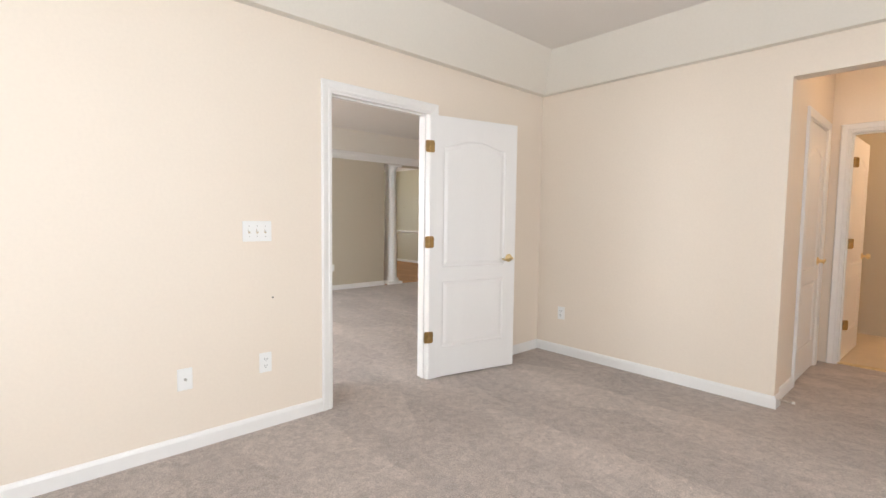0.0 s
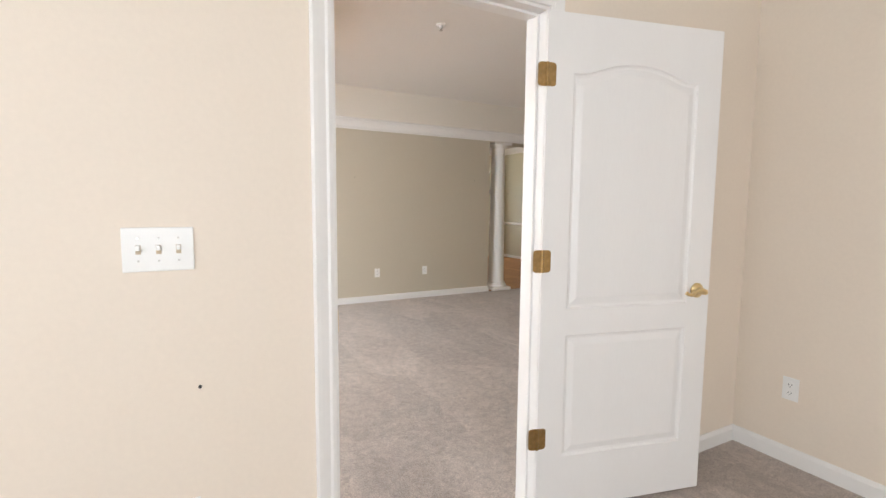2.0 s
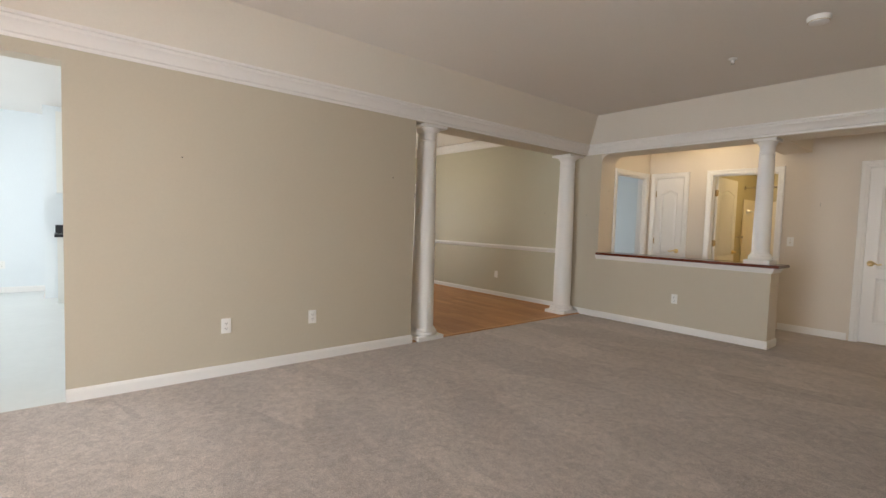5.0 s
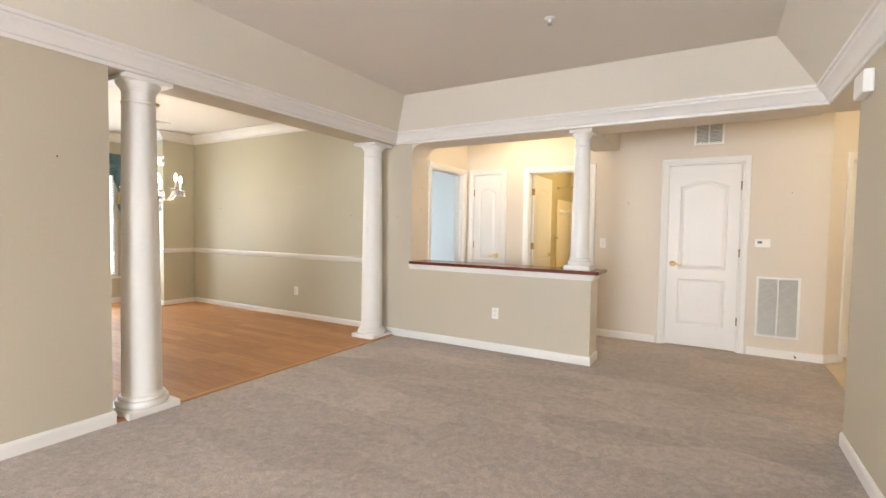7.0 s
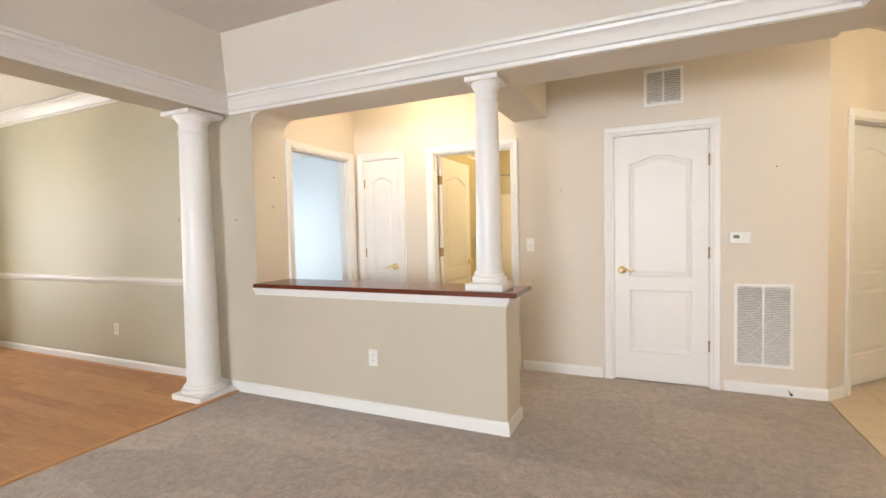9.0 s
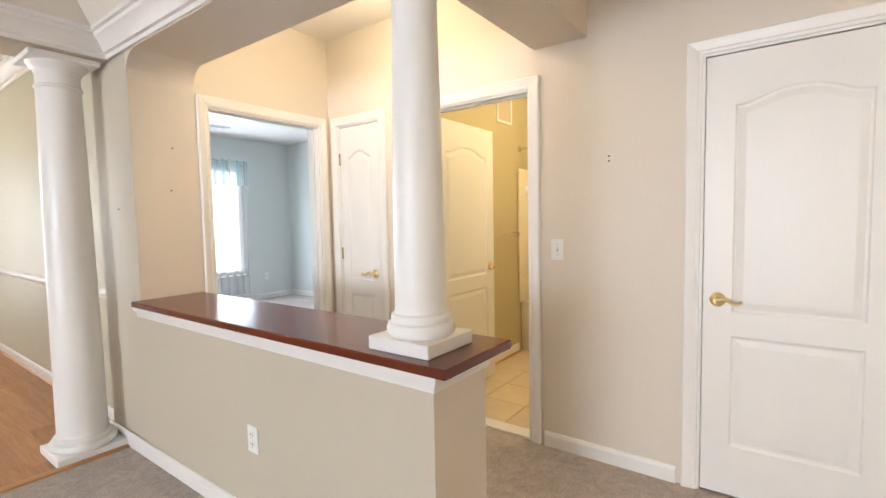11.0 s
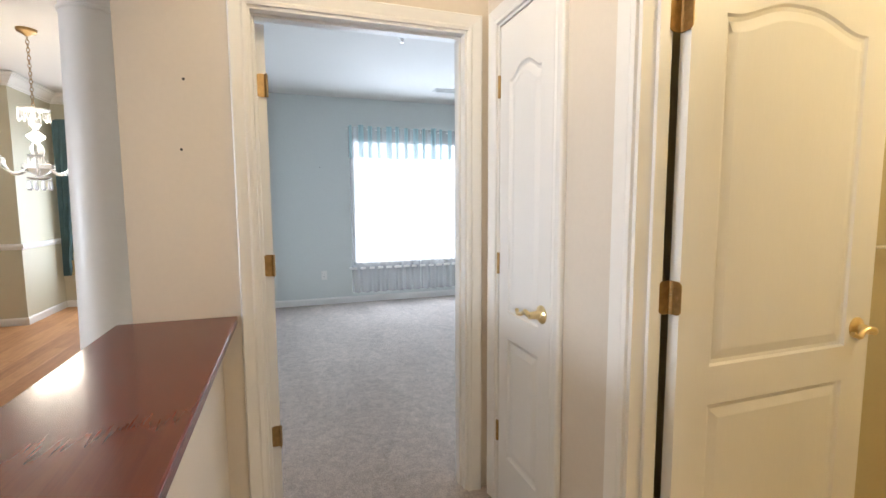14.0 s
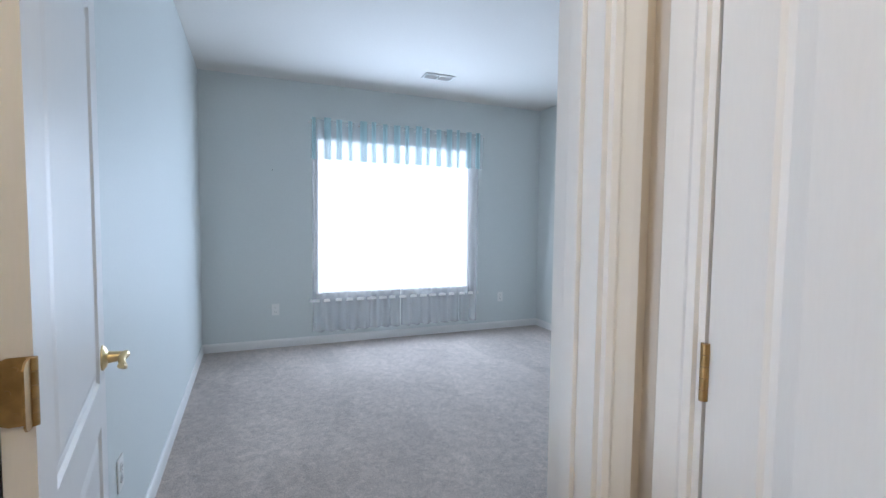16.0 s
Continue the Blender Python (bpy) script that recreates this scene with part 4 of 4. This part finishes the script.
for r, z, n in ((0.10, 2.08, 12), (0.075, 1.52, 10)):
    for k in range(n):
        a = 2 * math.pi * k / n
        prism(ch, r * math.cos(a), r * math.sin(a), z, 1.15)
arm_mesh = mesh_of(tube(bmesh.new(), [(0.06 + 0.24 * t, 0, 1.65 - 0.07 * math.sin(t * math.pi * 1.1) + 0.06 * t ** 3) for t in (i / 14 for i in range(15))], 0.011, 10), "arm", CRYSTAL, True)
cup = lathe(bmesh.new(), [(0.012, -0.02), (0.05, -0.004), (0.055, 0.004), (0.05, 0.004), (0.016, 0.0), (0.018, 0.03), (0.012, 0.03)], 20)
cup_mesh = mesh_of(cup, "drip_pan", CRYSTAL, True)
candle_mesh = mesh_of(lathe(bmesh.new(), [(0.011, 0.02), (0.011, 0.095), (0.009, 0.097)], 14), "candle", PLASTIC, True)
bulb_mesh = mesh_of(lathe(bmesh.new(), [(0.008, 0.095), (0.016, 0.115), (0.019, 0.135), (0.014, 0.16), (0.005, 0.182), (0.001, 0.19)], 16), "bulb", BULB, True)
for k in range(6):
    a = 2 * math.pi * k / 6 + 0.35
    arm = new("arm", arm_mesh)
    arm.parent, arm.matrix_basis = ch, Matrix.Rotation(a, 4, "Z")
    for nm, me in (("drip_pan", cup_mesh), ("candle", candle_mesh), ("bulb", bulb_mesh)):
        o = new(nm, me)
        o.parent, o.matrix_basis = arm, pose(0.30, 0, 1.715)
        if nm == "bulb":
            o["label"] = "lit flame-shaped bulb"
    for j in range(7):
        b = 2 * math.pi * j / 7
        prism(arm, 0.30 + 0.047 * math.cos(b), 0.047 * math.sin(b), 1.70)

# ---- wall plates, vents, small fittings ----


def fitting(name, m, label, category, w, h, t=0.006):
    """A wall plate; own axes: x along the wall, z up, y = 0 on the wall, front at y = -t."""
    return thing(name, boxes((-w / 2, w / 2, -t, 0, -h / 2, h / 2), bevel=0.0025), PLASTIC, label, category, m, smooth=False)


def outlet(x, y, z, turn, label="white duplex socket outlet on the wall"):
    ob = fitting("socket_outlet", pose(x, y, z, 0, 0, turn), label, "outlet", 0.073, 0.117)
    for s in (-1, 1):
        bm = bmesh.new()
        cyl(bm, (0, -0.007, s * 0.02), 0.017, 0.004, "Y", 20)
        f = part("socket", bm, PLASTIC, ob)
        part("slots", boxes((-0.008, -0.0055, -0.0098, -0.0088, s * 0.02 - 0.002, s * 0.02 + 0.007), (0.0055, 0.008, -0.0098, -0.0088, s * 0.02 - 0.002, s * 0.02 + 0.007), (-0.002, 0.002, -0.0098, -0.0088, s * 0.02 - 0.011, s * 0.02 - 0.007)), DARK, f, smooth=False)
    return ob


def switch(x, y, z, turn, gangs, label):
    w = 0.073 + 0.046 * (gangs - 1)
    ob = fitting("light_switch", pose(x, y, z, 0, 0, turn), label, "light switch", w, 0.117)
    for k in range(gangs):
        u = (k - (gangs - 1) / 2) * 0.046
        part("toggle", boxes((u - 0.005, u + 0.005, -0.02, -0.006, -0.002, 0.012), bevel=0.002), PLASTIC, ob, smooth=False)
        part("toggle_slot", boxes((u - 0.006, u + 0.006, -0.0068, -0.0062, -0.012, 0.012)), GROUT, ob, smooth=False)
        for s in (-1, 1):
            bm = bmesh.new()
            cyl(bm, (u, -0.0065, s * 0.03), 0.003, 0.002, "Y", 10)
            part("screw", bm, STEEL, ob)
    return ob


switch(0.0, -1.30, 1.17, 90, 3, "white three-gang toggle switch plate on the peach wall")
outlet(0.0, -1.262, 0.395, 90)
jk = fitting("cable_jack", pose(0, -1.69, 0.39, 0, 0, 90), "white wall plate with a coaxial cable jack", "wall plate", 0.073, 0.117)
bm = bmesh.new()
cyl(bm, (0, -0.012, 0), 0.007, 0.016, "Y", 12)
part("jack", bm, STEEL, jk)
outlet(0.27, 1.42, 0.385, 0)
outlet(-4.44, 0.925, 0.39, 90)
outlet(-4.44, 1.635, 0.388, 90)
outlet(-3.12, 5.735, 0.403, 0)
outlet(-6.20, 5.81, 0.385, 0)
outlet(-9.05, 5.30, 0.40, 0)
outlet(-8.56, 6.72, 0.39, 90)
outlet(-8.56, 9.33, 0.39, 90)
outlet(-10.1, -0.72, 0.42, 90)
outlet(-9.25, 0.02, 1.20, 90)
outlet(-5.5, 6.05, 0.40, 180)
switch(-2.322, 7.13, 1.146, 0, 1, "white single toggle switch plate in the hall")

th = fitting("thermostat", pose(-0.709, 7.13, 1.19, 0, 0, 0), "white thermostat with a small grey display", "thermostat", 0.135, 0.085, 0.024)
part("display", boxes((-0.045, -0.005, -0.0248, -0.0242, -0.005, 0.02)), SCREEN, th, "grey display", smooth=False)
for u, v in ((0.02, 0.02), (0.02, -0.005), (0.045, 0.02), (0.045, -0.005)):
    part("button", boxes((u - 0.007, u + 0.007, -0.0262, -0.024, v - 0.004, v + 0.004), bevel=0.001), CABINET, th, smooth=False)


def grille(name, m, w, h, n, label, mid=True, frame=0.022, tilt=35, lattice=False):
    ob = empty(name, label, "vent grille", m)
    rows = [(-w / 2, -w / 2 + frame, -0.012, 0, -h / 2, h / 2), (w / 2 - frame, w / 2, -0.012, 0, -h / 2, h / 2), (-w / 2 + frame, w / 2 - frame, -0.012, 0, -h / 2, -h / 2 + frame), (-w / 2 + frame, w / 2 - frame, -0.012, 0, h / 2 - frame, h / 2)]
    if mid:
        rows.append((-0.007, 0.007, -0.011, 0, -h / 2 + frame, h / 2 - frame))
    part("frame", boxes(*rows, bevel=0.0015), PLASTIC, ob, smooth=False)
    part("backing", boxes((-w / 2 + 0.004, w / 2 - 0.004, -0.0018, -0.0006, -h / 2 + 0.004, h / 2 - 0.004)), VENTGREY if mid else GROUT, ob, smooth=False)
    halves = [(-w / 2 + frame, -0.007), (0.007, w / 2 - frame)] if mid else [(-w / 2 + frame, w / 2 - frame)]
    for a, b in halves:
        me = mesh_of(boxes((a, b, -0.0065, 0.0065, -0.0006, 0.0006)), "slat", PLASTIC)
        for k in range(n):
            o = new("slat", me)
            o.parent = ob
            o.matrix_basis = pose(0, -0.0066, -h / 2 + frame + (h - 2 * frame) * (k + 0.5) / n, tilt, 0, 0)
        if lattice:
            wd = b - a
            step = (h - 2 * frame) / 4
            for r in range(4):
                for s in (-1, 1):
                    z0 = h / 2 - frame - r * step
                    z1 = z0 - step
                    u0, u1 = (a, b) if s > 0 else (b, a)
                    part("brace", tube(bmesh.new(), [(u0, -0.010, z0), (u1, -0.010, z1)], 0.0022, 6), PLASTIC, ob)
    return ob


grille("return_air_grille", pose(-0.558, 7.13, 0.525), 0.376, 0.63, 46, "white return air grille with thin slats on the hall wall", lattice=True)
grille("air_vent", pose(-1.232, 7.13, 2.40), 0.285, 0.29, 17, "white air vent with two rows of slats high on the wall", tilt=-35)
grille("ceiling_register", pose(-7.82, 8.18, 2.699, 90, 0, 90), 0.30, 0.16, 7, "white ceiling air register in the blue bedroom", mid=True, tilt=30)
grille("bath_vent", pose(-3.40, 8.50, 2.33, 0, 0, 90), 0.28, 0.28, 12, "white vent cover on the bathroom wall", mid=False)
grille("dining_register", pose(-8.0, 4.9, 2.739, 90, 0, 90), 0.30, 0.16, 7, "white ceiling air register in the dining room")

ds = thing("door_stopper", tube(bmesh.new(), [(0, 0, 0), (0, -0.07, 0)], 0.006, 10), STEEL, "spring door stop on the baseboard", "door stop", pose(-0.40, 7.115, 0.045))
part("tip", tube(bmesh.new(), [(0, -0.07, 0), (0, -0.085, 0)], 0.009, 10), DARK, ds, "dark rubber tip")
ds = thing("door_stopper", tube(bmesh.new(), [(0, 0, 0), (0.07, 0, 0)], 0.006, 10), STEEL, "spring door stop on the baseboard", "door stop", pose(1.965, 1.50, 0.045))
part("tip", tube(bmesh.new(), [(0.07, 0, 0), (0.085, 0, 0)], 0.009, 10), WHITE, ds, "white rubber tip")
cb = thing("door_chime", boxes((-0.05, 0, -0.10, 0.10, -0.065, 0.065), bevel=0.008), PLASTIC, "white door chime box high on the wall", "door chime", pose(-0.431, 4.70, 2.13), smooth=False)


def nail(x, y, z, turn):
    bm = bmesh.new()
    cyl(bm, (0, -0.005, 0), 0.0028, 0.010, "Y", 8)
    cyl(bm, (0, -0.010, 0), 0.0048, 0.002, "Y", 10)
    return thing("picture_nail", bm, DARK, "small dark picture nail in the bare wall", "nail", pose(x, y, z, 0, 0, turn), "picture nails")


for p in ((-4.44, 0.62, 1.66, 90), (-4.44, 2.44, 1.67, 90), (-4.21, 5.953, 1.77, 90), (-4.21, 5.934, 1.524, 90), (-4.40, 5.735, 1.42, 0), (-0.48, 7.13, 1.71, 0), (-2.04, 7.13, 1.61, 0),
          (-2.04, 7.13, 1.635, 0), (0.0, -1.216, 0.779, 90), (-0.43, 4.24, 1.74, -90), (-5.2, 5.81, 1.44, 0), (-7.9, 5.81, 1.55, 0), (-8.56, 6.70, 1.80, 90), (-3.40, 8.25, 1.72, 90)):
    nail(*p)


def sprinkler(x, y, z):
    bm = bmesh.new()
    lathe(bm, [(0.012, -0.03), (0.014, -0.012), (0.034, -0.006), (0.036, 0)], 20)
    ob = thing("fire_sprinkler", bm, PLASTIC, "white ceiling fire sprinkler with a steel deflector", "sprinkler", pose(x, y, z))
    b2 = bmesh.new()
    cyl(b2, (0, 0, -0.045), 0.016, 0.002, "Z", 14)
    box(b2, -0.012, -0.009, -0.003, 0.003, -0.045, -0.025)
    box(b2, 0.009, 0.012, -0.003, 0.003, -0.045, -0.025)
    part("deflector", b2, STEEL, ob)


for p in ((-2.147, 4.32, 2.705), (-1.89, 0.534, 2.705), (-6.2, 7.24, 2.70)):
    sprinkler(*p)
sd = thing("smoke_detector", lathe(bmesh.new(), [(0.045, -0.042), (0.058, -0.036), (0.066, -0.018), (0.068, 0)], 32), PLASTIC, "white round smoke detector on the ceiling", "smoke detector", pose(-1.483, 3.87, 2.705))
part("vent_ring", lathe(bmesh.new(), [(0.05, -0.038), (0.061, -0.034), (0.061, -0.030), (0.05, -0.030)], 32), GROUT, sd)


def dome_lamp(x, y, z, label):
    ob = thing("ceiling_lamp", lathe(bmesh.new(), [(0.13, -0.03), (0.15, -0.025), (0.155, 0)], 32), BRASS, label, "ceiling lamp", pose(x, y, z))
    part("shade", lathe(bmesh.new(), [(0.01, -0.10), (0.06, -0.092), (0.10, -0.07), (0.128, -0.03)], 32), SHADE, ob, "glowing frosted glass bowl")


dome_lamp(-3.25, 6.50, TOP - 0.02, "lit ceiling lamp with a frosted bowl in the hall")
dome_lamp(1.1, 6.2, TOP - 0.02, "lit ceiling lamp with a frosted bowl in the foyer")
dome_lamp(-2.3, 8.3, TOP - 0.02, "lit ceiling lamp with a frosted bowl in the bathroom")
dome_lamp(2.6, 2.3, TOP - 0.02, "lit ceiling lamp with a frosted bowl in the alcove")

# ---- bathroom ----
tb = thing("towel_bar", tube(bmesh.new(), [(0.06, -0.33, 0), (0.06, 0.33, 0)], 0.008, 12), CHROME, "chrome towel bar on the bathroom wall", "towel bar", pose(-3.40, 8.33, 1.17))
for s in (-1, 1):
    part("mount", boxes((0, 0.07, s * 0.33 - 0.014, s * 0.33 + 0.014, -0.018, 0.018), bevel=0.005), CHROME, tb)
tub_bm = bmesh.new()
box(tub_bm, -0.82, 0.82, -0.41, 0.38, 0, 0.49)
tub_bm.normal_update()
lid = max(tub_bm.faces, key=lambda f: f.calc_center_median().z)
for thick, sink in ((0.07, 0.0), (0.02, -0.03), (0.05, -0.34)):
    bmesh.ops.inset_region(tub_bm, faces=[lid], thickness=thick, depth=0.0)
    bmesh.ops.translate(tub_bm, vec=(0, 0, sink), verts=lid.verts[:])
bmesh.ops.bevel(tub_bm, geom=tub_bm.edges[:], offset=0.012, segments=2, affect="EDGES", profile=0.5)
thing("bathtub", tub_bm, ACRYLIC, "cream acrylic bathtub with a plain apron", "bathtub", pose(-2.575, 9.215, 0))
surround = empty("shower_surround", "cream acrylic wall surround above the bathtub", "shower surround", pose(-3.40, 8.76, 0))
part("panel", boxes((0.002, 0.022, 0.0, 0.82, 0.495, 1.80), bevel=0.006), ACRYLIC, surround)
part("panel", boxes((0.022, 1.64, 0.80, 0.838, 0.495, 1.80), bevel=0.006), ACRYLIC, surround)
rod = thing("shower_rod", tube(bmesh.new(), [(-3.398, 8.80, 1.99), (-1.752, 8.80, 1.99)], 0.0125, 12), CHROME, "chrome shower rod across the bathtub", "shower rod")
for x in (-3.392, -1.758):
    fl = bmesh.new()
    cyl(fl, (x, 8.80, 1.99), 0.03, 0.012, "X", 20)
    part("flange", fl, CHROME, rod)
sbar = thing("shower_bar", tube(bmesh.new(), [(0.06, -0.25, 0), (0.06, 0.25, 0)], 0.010, 12), PLASTIC, "white ceramic bar on the shower surround", "towel bar", pose(-3.378, 9.17, 1.60))
for k in (-1, 1):
    mt = lathe(bmesh.new(), [(0.045, 0), (0.042, 0.012), (0.022, 0.03), (0.018, 0.06), (0.022, 0.075)], 20)
    bmesh.ops.rotate(mt, verts=mt.verts[:], matrix=Matrix.Rotation(radians(90), 3, "Y"))
    part("mount", mt, PLASTIC, sbar, m=pose(0, k * 0.25, 0))

# ---- kitchen ----


def cabinet(name, m, w, d, z0, z1, label, drawers=False):
    """Own axes: x along the front, front at y = 0, body behind it."""
    ob = empty(name, label, "cabinet", m)
    toe = 0.10 if drawers else 0.0
    body = boxes((0, w, 0.02, d, z0 + toe, z1), *(((0, w, 0.08, d, z0, z0 + toe),) if toe else ()))
    part("body", body, CABINET, ob, smooth=False)
    top = z1 - 0.02
    if drawers:
        dr = part("drawer", boxes((0.015, w - 0.015, 0, 0.02, top - 0.16, top), bevel=0.003), CABINET, ob, smooth=False)
        part("handle", tube(bmesh.new(), [(w / 2 - 0.045, 0, top - 0.08), (w / 2 - 0.04, -0.022, top - 0.08), (w / 2 + 0.04, -0.022, top - 0.08), (w / 2 + 0.045, 0, top - 0.08)], 0.005), STEEL, dr)
        top -= 0.18
    n = 1 if w < 0.55 else 2
    for k in range(n):
        a, b = 0.015 + k * (w - 0.03) / n, 0.015 + (k + 1) * (w - 0.03) / n - 0.004
        lo = z0 + toe + 0.02
        f = 0.055
        bm = boxes((a, b, 0, 0.02, lo, lo + f), (a, b, 0, 0.02, top - f, top), (a, a + f, 0, 0.02, lo + f, top - f), (b - f, b, 0, 0.02, lo + f, top - f), (a + f, b - f, 0.010, 0.02, lo + f, top - f), (a + f + 0.03, b - f - 0.03, 0.004, 0.02, lo + f + 0.03, top - f - 0.03))
        dd = part("cabinet_door", bm, CABINET, ob, smooth=False)
        hx = b - 0.03 if (k == 0 and n == 2) or n == 1 else a + 0.03
        hz = lo + 0.07 if not drawers else top - 0.07
        b2 = bmesh.new()
        cyl(b2, (hx, -0.012, hz), 0.012, 0.024, "Y", 14)
        part("handle", b2, STEEL, dd)
    return ob


KC = pose(0, 0, 0, 0, 0, 90)
for k in range(2):
    cabinet("base_cabinet", pose(-8.62, -0.08 + k * 0.76, 0, 0, 0, 90), 0.76, 0.60, 0, 0.90, "white base cabinet with a drawer and raised panel doors", True)
    cabinet("wall_cabinet", pose(-8.90, -0.08 + k * 0.76, 0, 0, 0, 90), 0.76, 0.33, 1.50, 2.60, "white wall cabinet with raised panel doors")
ct = thing("worktop", boxes((-9.245, -8.58, -0.11, 1.48, 0.90, 0.94), bevel=0.006), COUNTER, "black laminate kitchen worktop", "worktop", smooth=False)
part("backsplash", boxes((-9.248, -9.225, -0.10, 1.48, 0.94, 1.05), bevel=0.003), COUNTER, ct, smooth=False)

# ---- floor pieces ----


def lay(parent, name, mat, x0, x1, y0, y1, length, width, gap, thick, top, seed, along_x=True):
    """Planks or tiles in staggered rows; whole pieces share one mesh, cut ends have their own."""
    rnd = random.Random(seed)
    made = {}
    u0, u1, v0, v1 = (x0, x1, y0, y1) if along_x else (y0, y1, x0, x1)
    v = v0
    while v < v1 - 0.02:
        wv = min(width, v1 - v)
        u = u0 - (rnd.random() * length if length > 2 * width else 0)
        while u < u1 - 0.01:
            a, b = max(u, u0), min(u + length, u1)
            if b - a > 0.02:
                key = (round(b - a, 3), round(wv, 3))
                if key not in made:
                    L, W = key[0] - gap, key[1] - gap
                    c = 0.0006
                    bm = bmesh.new()
                    if not along_x:
                        L, W = W, L
                    lo = [bm.verts.new((sx * L / 2, sy * W / 2, -thick)) for sx, sy in ((-1, -1), (1, -1), (1, 1), (-1, 1))]
                    md = [bm.verts.new((sx * L / 2, sy * W / 2, -c)) for sx, sy in ((-1, -1), (1, -1), (1, 1), (-1, 1))]
                    hi = [bm.verts.new((sx * (L / 2 - c), sy * (W / 2 - c), 0)) for sx, sy in ((-1, -1), (1, -1), (1, 1), (-1, 1))]
                    for p, q in ((lo, md), (md, hi)):
                        for i in range(4):
                            bm.faces.new((p[i], p[(i + 1) % 4], q[(i + 1) % 4], q[i]))
                    bm.faces.new(hi)
                    made[key] = mesh_of(bm, name, mat)
                o = new(name, made[key])
                o.parent = parent
                cu_, cv_ = (a + b) / 2, v + wv / 2
                o.matrix_basis = pose(*((cu_, cv_) if along_x else (cv_, cu_)), top + rnd.uniform(-0.0004, 0.0004))
            u += length
        v += width


lay(bpy.data.objects["floor_dining"], "plank", PLANK, -9.55, -4.47, 1.62, 5.81, 1.22, 0.127, 0.0005, 0.014, -0.001, 5)
lay(bpy.data.objects["floor_sunroom"], "plank", PLANK, -4.78, -0.12, -4.1, -0.99, 1.22, 0.127, 0.0005, 0.014, -0.001, 6)
lay(bpy.data.objects["floor_bath"], "tile", TILE, -3.40, -1.75, 7.235, 9.6, 0.33, 0.33, 0.005, 0.01, -0.001, 7)
lay(bpy.data.objects["floor_foyer"], "tile", TILE, -0.16, 2.0, 5.2, 9.0, 0.33, 0.33, 0.005, 0.01, -0.001, 8)
